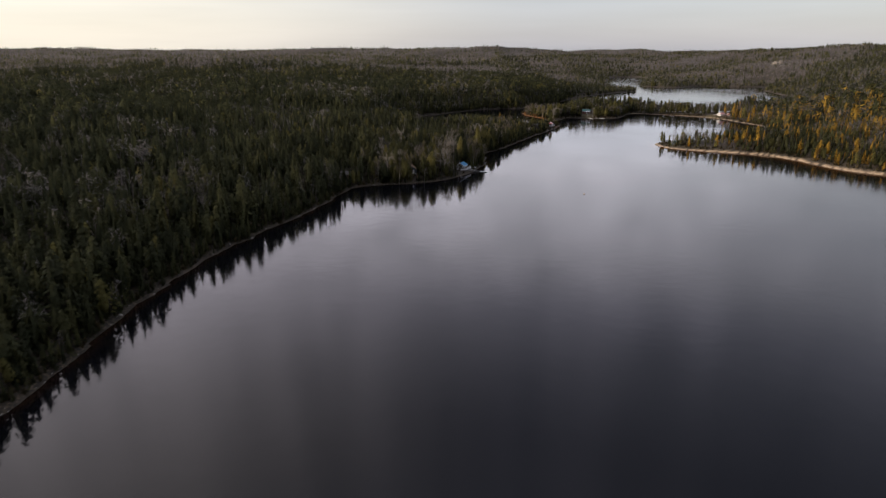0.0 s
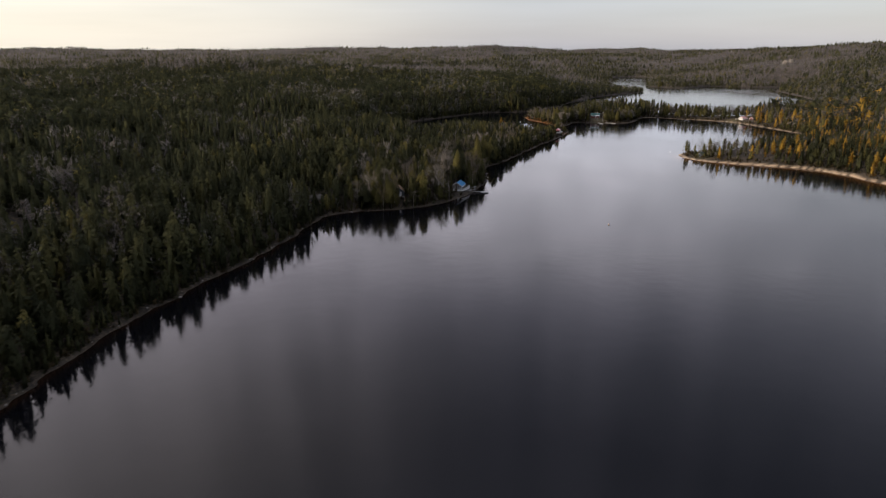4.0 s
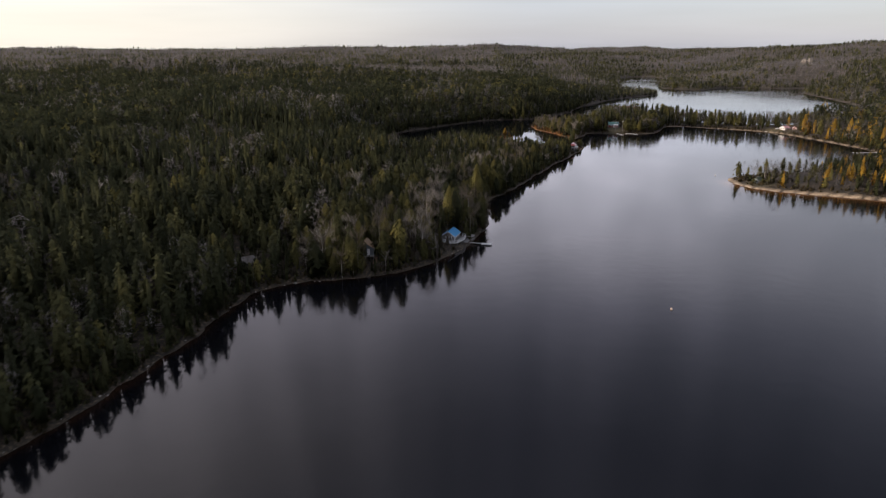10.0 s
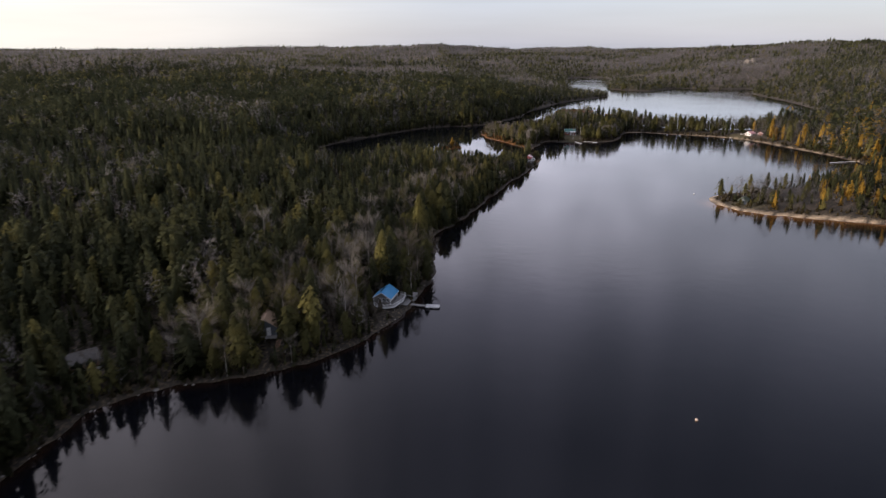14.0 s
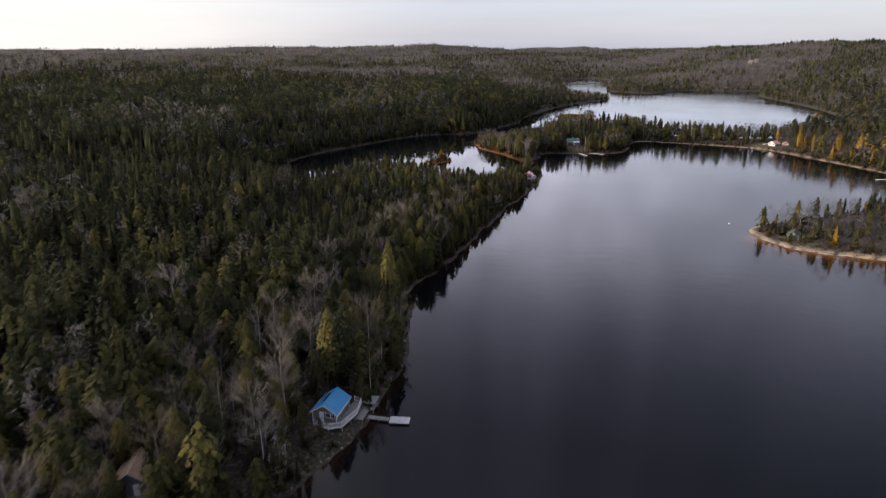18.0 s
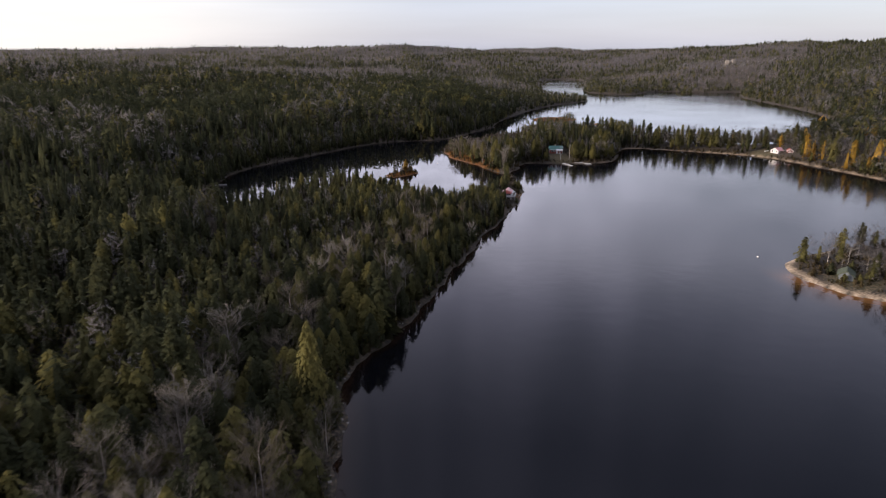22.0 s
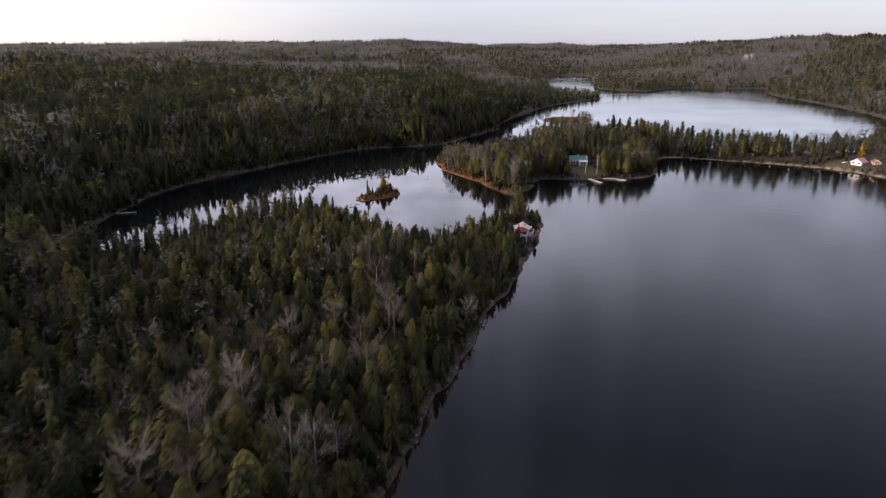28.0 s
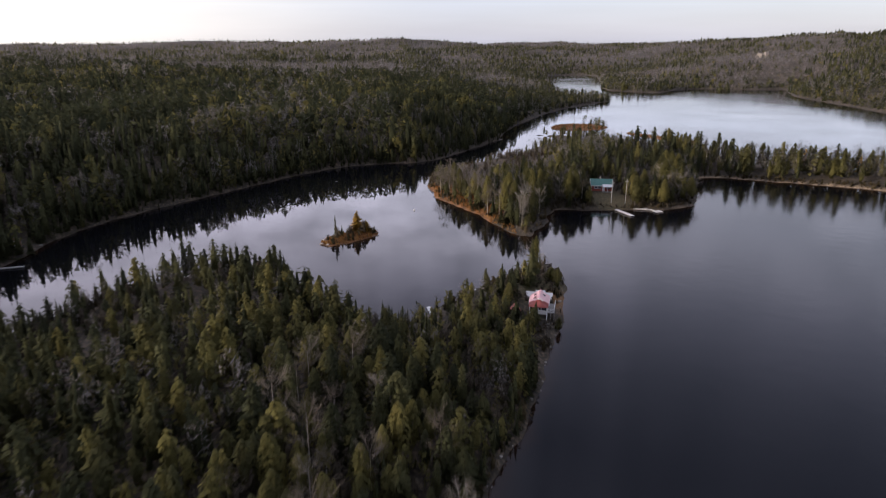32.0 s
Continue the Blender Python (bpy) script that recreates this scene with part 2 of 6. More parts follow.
def ground_material():
    m, N, L, b = base_material("forest_floor")
    tc = N.new("ShaderNodeTexCoord")
    n1, n2 = N.new("ShaderNodeTexNoise"), N.new("ShaderNodeTexNoise")
    n1.inputs["Scale"].default_value, n1.inputs["Detail"].default_value = 0.06, 6
    n2.inputs["Scale"].default_value, n2.inputs["Detail"].default_value = 1.4, 5
    for n in (n1, n2):
        L.new(tc.outputs["Object"], n.inputs["Vector"])
    r1 = ramp_node(N, [(0.3, (0.024, 0.020, 0.013)), (0.5, (0.040, 0.032, 0.022)), (0.7, (0.068, 0.053, 0.037))])
    L.new(n1.outputs["Fac"], r1.inputs[0])
    r2 = ramp_node(N, [(0.36, (0.35, 0.35, 0.34)), (0.5, (0.8, 0.8, 0.76)), (0.66, (1.35, 1.28, 1.2))])
    n3 = N.new("ShaderNodeTexNoise")
    n3.inputs["Scale"].default_value, n3.inputs["Detail"].default_value = 0.17, 4
    L.new(tc.outputs["Object"], n3.inputs["Vector"])
    av = N.new("ShaderNodeMix")
    av.inputs["Factor"].default_value = 0.6
    L.new(n2.outputs["Fac"], av.inputs["A"])
    L.new(n3.outputs["Fac"], av.inputs["B"])
    L.new(av.outputs["Result"], r2.inputs[0])
    floor_ = N.new("ShaderNodeMix")
    floor_.data_type, floor_.blend_type = "RGBA", "MULTIPLY"
    floor_.inputs["Factor"].default_value = 1
    L.new(r1.outputs[0], floor_.inputs["A"])
    L.new(r2.outputs[0], floor_.inputs["B"])
    last = floor_.outputs["Result"]
    for name, ca, cb in (("grass", (0.045, 0.043, 0.018), (0.095, 0.075, 0.035)), ("marsh", (0.19, 0.075, 0.022), (0.32, 0.15, 0.05)),
                         ("shore", (0.05, 0.045, 0.038), (0.14, 0.125, 0.105)), ("sand", (0.36, 0.26, 0.16), (0.60, 0.47, 0.32))):
        at = N.new("ShaderNodeAttribute")
        at.attribute_name = name
        r = ramp_node(N, [(0.3, ca), (0.7, cb)])
        L.new(n2.outputs["Fac"], r.inputs[0])
        ad = N.new("ShaderNodeMath")
        ad.operation = "MULTIPLY_ADD"
        ad.inputs[1].default_value, ad.use_clamp = 0.5, True
        mi = N.new("ShaderNodeMath")
        mi.operation = "SUBTRACT"
        mi.inputs[1].default_value = 0.5
        L.new(n2.outputs["Fac"], mi.inputs[0])
        L.new(mi.outputs[0], ad.inputs[0])
        L.new(at.outputs["Fac"], ad.inputs[2])
        mx = N.new("ShaderNodeMix")
        mx.data_type = "RGBA"
        L.new(ad.outputs[0], mx.inputs["Factor"])
        L.new(last, mx.inputs["A"])
        L.new(r.outputs[0], mx.inputs["B"])
        last = mx.outputs["Result"]
    L.new(last, b.inputs["Base Color"])
    b.inputs["Roughness"].default_value = 0.95
    bp = N.new("ShaderNodeBump")
    bp.inputs["Strength"].default_value, bp.inputs["Distance"].default_value = 0.6, 0.3
    L.new(n2.outputs["Fac"], bp.inputs["Height"])
    L.new(bp.outputs[0], b.inputs["Normal"])
    return m


def water_material():
    m, N, L, b = base_material("lake_water")
    at = N.new("ShaderNodeAttribute")
    at.attribute_name = "shallow"
    r = ramp_node(N, [(0.0, (0.0035, 0.0038, 0.0055)), (0.5, (0.048, 0.023, 0.009)), (1.0, (0.21, 0.098, 0.036))])
    L.new(at.outputs["Fac"], r.inputs[0])
    L.new(r.outputs[0], b.inputs["Base Color"])
    b.inputs["IOR"].default_value = 1.33
    tc = N.new("ShaderNodeTexCoord")
    # patches of stiller and of breeze-touched water
    patch = N.new("ShaderNodeTexNoise")
    patch.inputs["Scale"].default_value, patch.inputs["Detail"].default_value = 0.014, 3
    L.new(tc.outputs["Object"], patch.inputs["Vector"])
    rr = N.new("ShaderNodeMapRange")
    rr.inputs["From Min"].default_value, rr.inputs["From Max"].default_value = 0.35, 0.65
    rr.inputs["To Min"].default_value, rr.inputs["To Max"].default_value = 0.07, 0.13
    L.new(patch.outputs["Fac"], rr.inputs["Value"])
    still = N.new("ShaderNodeAttribute")
    still.attribute_name = "calm"
    glassy = N.new("ShaderNodeMix")
    glassy.inputs["B"].default_value = 0.015
    L.new(still.outputs["Fac"], glassy.inputs["Factor"])
    L.new(rr.outputs[0], glassy.inputs["A"])
    L.new(glassy.outputs["Result"], b.inputs["Roughness"])
    n1, n2 = N.new("ShaderNodeTexNoise"), N.new("ShaderNodeTexNoise")
    n1.inputs["Scale"].default_value, n1.inputs["Detail"].default_value = 0.9, 2
    n2.inputs["Scale"].default_value = 0.22
    for n in (n1, n2):
        L.new(tc.outputs["Object"], n.inputs["Vector"])
    ad = N.new("ShaderNodeMath")
    ad.operation = "MULTIPLY_ADD"
    ad.inputs[1].default_value = 0.35
    L.new(n1.outputs["Fac"], ad.inputs[0])
    L.new(n2.outputs["Fac"], ad.inputs[2])
    bp = N.new("ShaderNodeBump")
    bp.inputs["Strength"].default_value, bp.inputs["Distance"].default_value = 0.22, 0.14
    rip = N.new("ShaderNodeMapRange")
    rip.inputs["To Min"].default_value, rip.inputs["To Max"].default_value = 0.18, 0.05
    L.new(still.outputs["Fac"], rip.inputs["Value"])
    L.new(rip.outputs[0], bp.inputs["Strength"])
    L.new(ad.outputs[0], bp.inputs["Height"])
    L.new(bp.outputs[0], b.inputs["Normal"])
    return m


M["ground"], M["water"] = ground_material(), water_material()

# ---- plan of the shores, in metres ----
WEST = [(-120, -1500), (-112, -500), (-104, -280), (-104, -268), (-105, -246), (-107, -227), (-105, -199), (-105, -180), (-97, -147),
        (-84, -106), (-78, -70), (-76, -54), (-69, -46), (-56, -40), (-38.2, -36.8), (-26.8, -28.6), (-17.4, -15.8), (-8.8, 0.4), (-2, 23), (-1, 45), (-2.6, 79),
        (10, 92), (22, 124), (37, 162), (49.2, 190.5), (58.6, 210.5), (73, 247), (78, 268), (74, 277)]
NORTH = [(75, 303), (84, 318), (92, 341), (107, 338), (126, 336), (138, 335.4), (153, 341), (163, 366), (174, 391), (187, 396), (204, 386), (239, 367),
         (255, 353), (263, 339), (269, 315), (275, 290), (281, 264), (284, 240), (275, 205), (240, 178), (200, 160), (165, 150), (151, 145)]
EAST = [(144, 142), (139, 137), (137, 128), (138, 118), (143, 109), (155, 100), (167, 95), (186, 88), (202, 79), (214, 63), (220, 38),
        (228, 18), (244, 5), (300, -60), (350, -250), (380, -1500)]
BAY = [(75, 303), (76, 277), (68, 272), (62, 267), (52, 258), (40, 246), (33, 235), (21, 239), (10, 254), (-1, 274), (-15, 278), (-27, 275),
       (-37, 266), (-47, 250), (-54, 233), (-66, 222), (-85, 228), (-92, 250), (-89, 266), (-85, 287), (-84, 306), (-81, 328), (-63, 357),
       (-36, 394), (-8, 431), (16, 447), (49, 449), (65, 473), (98, 523), (118, 560), (150, 545), (128, 505), (105, 474), (80, 450), (60, 428),
       (46, 407), (47, 370), (54, 352), (63, 333), (70, 311)]
UPPER = [(98, 523), (125, 605), (172, 697), (210, 756), (253, 799), (296, 848), (289, 892), (300, 960), (345, 1010), (357, 988), (394, 951),
         (442, 1015), (488, 1035), (540, 1010), (575, 1003), (618, 1025), (544, 896), (530, 850), (521, 779), (503, 686), (478, 604), (453, 548),
         (420, 490), (370, 440), (320, 410), (300, 401), (260, 406), (235, 418), (208, 436), (192, 460), (186, 490), (165, 530), (150, 548), (118, 560)]
THIRD = [(300, 1210), (268, 1070), (260, 965), (282, 925), (300, 940), (345, 1010), (350, 1080), (385, 1170), (420, 1300), (480, 1500), (366, 1504), (330, 1320)]
ISLET = [(6, 299), (6, 306), (10, 311), (21, 318), (25, 314), (24, 309), (19, 305), (12, 299)]
MARSH_A = [(150, 580), (160, 612), (178, 622), (203, 612), (199, 585), (175, 572)]
MARSH_B = [(200, 566), (214, 552), (240, 508), (226, 502), (205, 535)]
SPIT = [(482, 970), (482, 985), (508, 992), (512, 975)]


def rounded(pts, n=2):
    """Corner-cutting, to turn a plan outline into a shore."""
    p = np.array(pts, float)
    for _ in range(n):
        q = np.roll(p, -1, 0)
        p = np.stack([0.75 * p + 0.25 * q, 0.25 * p + 0.75 * q], 1).reshape(-1, 2)
    return p


def sdf(P, poly):
    """Distance of the points P to the outline, negative inside."""
    a, b = poly, np.roll(poly, -1, 0)
    best = np.full(len(P), 1e18)
    inside = np.zeros(len(P), bool)
    for (ax, ay), (bx, by) in zip(a, b):
        ex, ey = bx - ax, by - ay
        dx, dy = P[:, 0] - ax, P[:, 1] - ay
        k = np.clip((dx * ex + dy * ey) / (ex * ex + ey * ey + 1e-12), 0, 1)
        best = np.minimum(best, (dx - k * ex) ** 2 + (dy - k * ey) ** 2)
        cross = (ay > P[:, 1]) != (by > P[:, 1])
        if abs(ey) > 1e-9:
            inside ^= cross & (P[:, 0] < ax + (P[:, 1] - ay) / ey * ex)
    d = np.sqrt(best)
    return np.where(inside, -d, d)


WATERS = [rounded(WEST + NORTH + EAST), rounded(BAY), rounded(UPPER), rounded(THIRD)]
ISLES = [rounded(p) for p in (ISLET, MARSH_A, MARSH_B, SPIT)]


def wob(P, s, k):
    """Smooth plan noise, about -1 to 1, of wavelength s."""
    x, y = P[:, 0] / s * 6.283, P[:, 1] / s * 6.283
    return (np.sin(x + 1.3 * np.sin(0.7 * y + k) + k) + np.sin(0.8 * y + 1.1 * np.sin(0.9 * x + 2 * k) + 1.7 * k) + np.sin(0.6 * x - 0.7 * y + 3 * k)) / 2.4


def shore_distance(P):
    """Metres from the water's edge: above 0 on land, below 0 on the lakes."""
    d = np.full(len(P), 1e9)
    for w in WATERS:
        d = np.minimum(d, sdf(P, w))
    d = d + np.where(np.abs(d) < 60, 0.9 * wob(P, 17, 1.0) + 0.4 * wob(P, 6.5, 2.0), 0)
    for i in ISLES:
        s = sdf(P, i) + 0.35 * wob(P, 5, 0.5)
        d = np.maximum(d, -s)
    return d


# the last hill is unseen, added in the south-west to shade the west shore
HILLS = [(-520, 420, 330, 420, 19), (-330, 790, 300, 190, 16), (-60, 900, 200, 220, 2), (-900, 1500, 700, 700, 30), (-1700, 3300, 1200, 700, 47),
         (-100, 3100, 900, 600, 62), (900, 3900, 900, 500, 22), (1900, 3700, 900, 700, 52), (800, 3700, 300, 400, 24), (1250, 1700, 420, 620, 72), (760, 1000, 230, 420, 30),
         (620, 420, 230, 380, 38), (480, 60, 200, 300, 30), (300, 1900, 330, 420, 30), (760, 2300, 420, 420, 30), (-2600, 1500, 900, 1200, 38),
         (-600, -600, 350, 500, 30), (-3200, 3000, 1000, 900, 38), (2600, 1500, 900, 1300, 70), (-350, 1850, 500, 230, 12), (-560, -300, 190, 300, 62)]


def ground_height(P, d=None):
    d = shore_distance(P) if d is None else d
    on = np.maximum(d, 0)
    h = 0.10 * np.minimum(on, 6) + 11.0 * (1 - np.exp(-on / 95.0)) + 0.5 * (1 - np.exp(-on / 1.2))
    hill = np.zeros(len(P))
    for x, y, sx, sy, z in HILLS:
        hill += z * np.exp(-((P[:, 0] - x) / sx) ** 2 - ((P[:, 1] - y) / sy) ** 2)
    far = 1 - np.exp(-on / 160.0)
    hill += far * (6.0 * wob(P, 300, 0.3) + 4.0 * wob(P, 110, 1.9)) + (1 - np.exp(-on / 900.0)) * 11 * wob(P, 900, 0.9)
    h = h + hill * far + 0.6 * (1 - np.exp(-on / 15)) * wob(P, 30, 2.2)
    for i in ISLES:
        s = -sdf(P, i)
        h = np.where(s > -1, np.minimum(h, 0.12 + np.where(P[:, 1] > 400, 0.03, 0.16) * np.clip(s, 0, 8)), h)
    # the steep wooded bank that rises from the bay's far shore
    edge = np.interp(P[:, 1], (225, 250, 306, 357, 431, 449, 523, 605, 697, 799), (-75, -85, -75, -55, 0, 60, 105, 130, 180, 260))
    bank = np.clip((edge - P[:, 0]) / 6 + 1, 0, 1) * np.clip((P[:, 1] - 195) / 60, 0, 1) * np.clip((860 - P[:, 1]) / 200, 0, 1)
    bank = bank * np.clip((np.hypot(P[:, 0] + 91, P[:, 1] - 301) - 7) / 16, 0, 1)
    h = h + bank * 10.5 * (1 - np.exp(-on / 26)) * np.exp(-(on / 220) ** 2)
    # low necks of land: the strand by the cabins and the point
    low = np.exp(-((P[:, 0] - 225) / 60) ** 2 - ((P[:, 1] - 398) / 26) ** 2) + np.exp(-((P[:, 0] - 152) / 22) ** 2 - ((P[:, 1] - 122) / 24) ** 2) + np.exp(-((P[:, 0] - 82) / 26) ** 2 - ((P[:, 1] - 425) / 34) ** 2) + 1.4 * np.exp(-((P[:, 0] - 250) / 80) ** 2 - ((P[:, 1] - 890) / 110) ** 2)
    h = h * (1 - 0.5 * np.clip(low, 0, 1.4))
    under = np.minimum(-d, 60)
    return np.where(d > 0, np.maximum(h, 0.03), -0.06 - np.minimum(0.16 * under, 6.0))


def axis(lo, a, b, hi, step, g_lo, g_hi):
    v = list(np.arange(a, b + 0.01, step))
    s = step
    while v[-1] < hi:
        s *= g_hi
        v.append(v[-1] + s)
    s, left = step, [a]
    while left[-1] > lo:
        s *= g_lo
        left.append(left[-1] - s)
    return np.array(left[:0:-1] + v)


def mesh_from(name, V, F, mat, attrs=None, smooth=False, normals=None):
    """A mesh from arrays of points and of equal-sided faces."""
    V, F = np.asarray(V, np.float32), np.asarray(F, np.int32)
    me = bpy.data.meshes.new(name)
    n = F.shape[1]
    me.vertices.add(len(V))
    me.vertices.foreach_set("co", V.ravel())
    me.loops.add(F.size)
    me.loops.foreach_set("vertex_index", F.ravel())
    me.polygons.add(len(F))
    me.polygons.foreach_set("loop_start", np.arange(0, F.size, n, dtype=np.int32))
    me.polygons.foreach_set("use_smooth", np.full(len(F), smooth))
    for key, val in (attrs or {}).items():
        me.attributes.new(key, "FLOAT", "POINT").data.foreach_set("value", np.asarray(val, np.float32))
    me.update(calc_edges=True)
    if mat:
        me.materials.append(mat)
    if normals is not None:
        me.polygons.foreach_set("use_smooth", np.ones(len(F), bool))
        me.normals_split_custom_set_from_vertices(np.asarray(normals, np.float32))
    return me


# ---- ground and water ----
GX = axis(-4800, -125, 290, 4800, 2.8, 1.055, 1.05)
GY = axis(-1400, -300, 460, 4800, 2.8, 1.09, 1.022)
XX, YY = np.meshgrid(GX, GY)
GP = np.c_[XX.ravel(), YY.ravel()]
GD = shore_distance(GP)
GZ = ground_height(GP, GD)
nx, ny = len(GX), len(GY)
idx = np.arange(nx * ny).reshape(ny, nx)
QUADS = np.stack([idx[:-1, :-1], idx[:-1, 1:], idx[1:, 1:], idx[1:, :-1]], -1).reshape(-1, 4)


def near_spot(P, x, y, r, soft=0.35):
    return np.clip((1 - np.hypot(P[:, 0] - x, P[:, 1] - y) / r) / soft, 0, 1)


def beach_amount(P):
    """1 along the sandy shore of the point and of the strand."""
    tip = (P[:, 0] > 128) & (P[:, 1] < 150) & (P[:, 1] > -40) & (P[:, 0] < 300)
    strand = (P[:, 0] > 175) & (P[:, 1] > 235) & (P[:, 1] < 400) & (P[:, 0] < 300)
    return np.where(tip, 1.0, np.where(strand, 0.55, 0.0))


beach = beach_amount(GP)
sand = np.where(GD > -1, beach * np.clip(np.where(beach > 0.9, 1.35, 1.1) - np.maximum(GD, 0) / np.where(beach > 0.9, 1.7, 1.5), 0, 1), 0)
shore = np.where((GD > -1) & (GD < 0.6) & (beach < 0.5) & (sdf(GP, ISLES[0]) > 1), 0.15, 0)
marsh = np.zeros(len(GP))
for poly in ISLES[1:3]:
    marsh = np.maximum(marsh, np.clip(-sdf(GP, poly) / 2, 0, 1))
marsh = np.maximum(marsh, np.where((GP[:, 0] < 66) & (GP[:, 0] > 44) & (GP[:, 1] > 312) & (GP[:, 1] < 385) & (GD > 0) & (GD < 10), 1, 0))
marsh = np.maximum(marsh, np.maximum(0.8 * np.where(sdf(GP, ISLES[0]) < 0.5, 1, 0), 0.55 * near_spot(GP, 72, 246, 7)))
grass = np.zeros(len(GP))
for x, y, r in ((118, 345, 11), (262, 356, 11), (150, 118, 9), (66, 252, 12)):
    grass = np.maximum(grass, near_spot(GP, x, y, r))
ground = new("ground", mesh_from("ground", np.c_[GP, GZ], QUADS, M["ground"], {"sand": sand, "shore": shore, "marsh": marsh, "grass": grass}, True))
tagged(ground, "brown forest floor with sandy beaches and rust-coloured marsh", "ground", kind="structure")

wet = (GZ[QUADS] < 0.02).any(1)
wq = QUADS[wet]
used, inv = np.unique(wq, return_inverse=True)
south = np.clip((136 - GP[used, 1]) / 10, 0, 1) * (GP[used, 0] > 128)
reach = np.where(GP[used, 1] > 200, 5.0, 17.0)
shallow = np.where(beach_amount(GP[used]) > 0.5, np.clip(1 + GD[used] / reach, 0, 1) ** 1.3 * np.where(GP[used, 1] > 200, 0.6, south), np.clip(1 + GD[used] / 3, 0, 1) * 0.22)
calm = np.maximum(np.clip(-sdf(GP[used], WATERS[1]) / 25 + 0.2, 0, 1), 0.7 * np.clip(1 + GD[used] / 22, 0, 1))
water = new("water", mesh_from("water", np.c_[GP[used], np.zeros(len(used))], inv.reshape(-1, 4), M["water"], {"shallow": shallow, "calm": calm}, True))
tagged(water, "calm dark lake water mirroring the evening sky", "water", kind="structure")


def height_at(x, y):
    return float(ground_height(np.array([[x, y]], float))[0])


# ---- trees ----
RNG = np.random.default_rng(7)


def tri_join(parts):
    V, F, n = [], [], 0
    for v, f in parts:
        V.append(v)
        F.append(f + n)
        n += len(v)
    return np.concatenate(V), np.concatenate(F)


def tube(p0, p1, r0, r1, sides=4):
    """A tapered limb from p0 to p1."""
    p0, p1 = np.array(p0, float), np.array(p1, float)
    ax = p1 - p0
    ax = ax / (np.linalg.norm(ax) + 1e-9)
    u = np.cross(ax, (0.3, 0.9, 0.2))
    u /= np.linalg.norm(u) + 1e-9
    w = np.cross(ax, u)
    a = np.arange(sides) / sides * 2 * np.pi
    ring = np.cos(a)[:, None] * u + np.sin(a)[:, None] * w
    v = np.concatenate([p0 + ring * r0, p1 + ring * r1])
    i = np.arange(sides)
    j = (i + 1) % sides
    f = np.concatenate([np.stack([i, j, j + sides], 1), np.stack([i, j + sides, i + sides], 1)])
    return v, f


def lathe(profile, sides, rng):
    """A rough turned core inside a crown."""
    V = [[rr * rng.uniform(0.85, 1.1) * np.cos(2 * np.pi * j / sides), rr * np.sin(2 * np.pi * j / sides), z] for rr, z in profile for j in range(sides)]
    F = []
    for i in range(len(profile) - 1):
        for j in range(sides):
            a, b = i * sides + j, i * sides + (j + 1) % sides
            F += [[a, b, b + sides], [a, b + sides, a + sides]]
    return np.array(V), np.array(F)


def spruce_crown(rng, whorls, k, r=0.19, z0=0.08, ragged=0.45, power=0.72):
    """Whorls of drooping, folded fronds about a stem of height 1."""
    parts = []
    for i in range(whorls):
        q = i / (whorls - 1)
        z = z0 + (0.965 - z0) * q
        for j in range(max(3, int(round(k * (1 - 0.55 * q))))):
            a = rng.uniform(0, 2 * np.pi)
            ln = max(0.025, r * (1 - q) ** power * rng.uniform(1 - ragged, 1 + ragged * 0.6))
            d, p = np.array([np.cos(a), np.sin(a), 0]), np.array([-np.sin(a), np.cos(a), 0])
            zz = z + rng.uniform(-1.1, 1.1) / whorls
            drop = ln * rng.uniform(-0.05, 0.55)
            wd = ln * rng.uniform(0.20, 0.36) * (0.62 if k > 8 else 1.0)
            B = np.array([0, 0, zz + 0.03])
            T = d * ln + [0, 0, zz - drop]
            mid = d * ln * 0.7 + [0, 0, zz - drop * 0.4]
            v = np.array([B, mid + p * wd - [0, 0, 0.02], T, mid - p * wd - [0, 0, 0.02]])
            parts.append((v, np.array([[0, 1, 2], [0, 2, 3]])))
    a = np.arange(4) * np.pi / 2
    top = np.concatenate([np.c_[0.018 * np.cos(a), 0.018 * np.sin(a), np.full(4, 0.9)], [[0, 0, 1.0]]])
    parts.append((top, np.array([[0, 1, 4], [1, 2, 4], [2, 3, 4], [3, 0, 4]])))
    q = np.array([0.02, 0.35, 0.9])
    if k < 7:
        q = q[[0, 2]]
    parts.append(lathe([(0.44 * r * (1 - k_) ** power, z0 + 0.02 + (0.94 - z0) * k_) for k_ in q], 5, rng))
    return tri_join(parts)


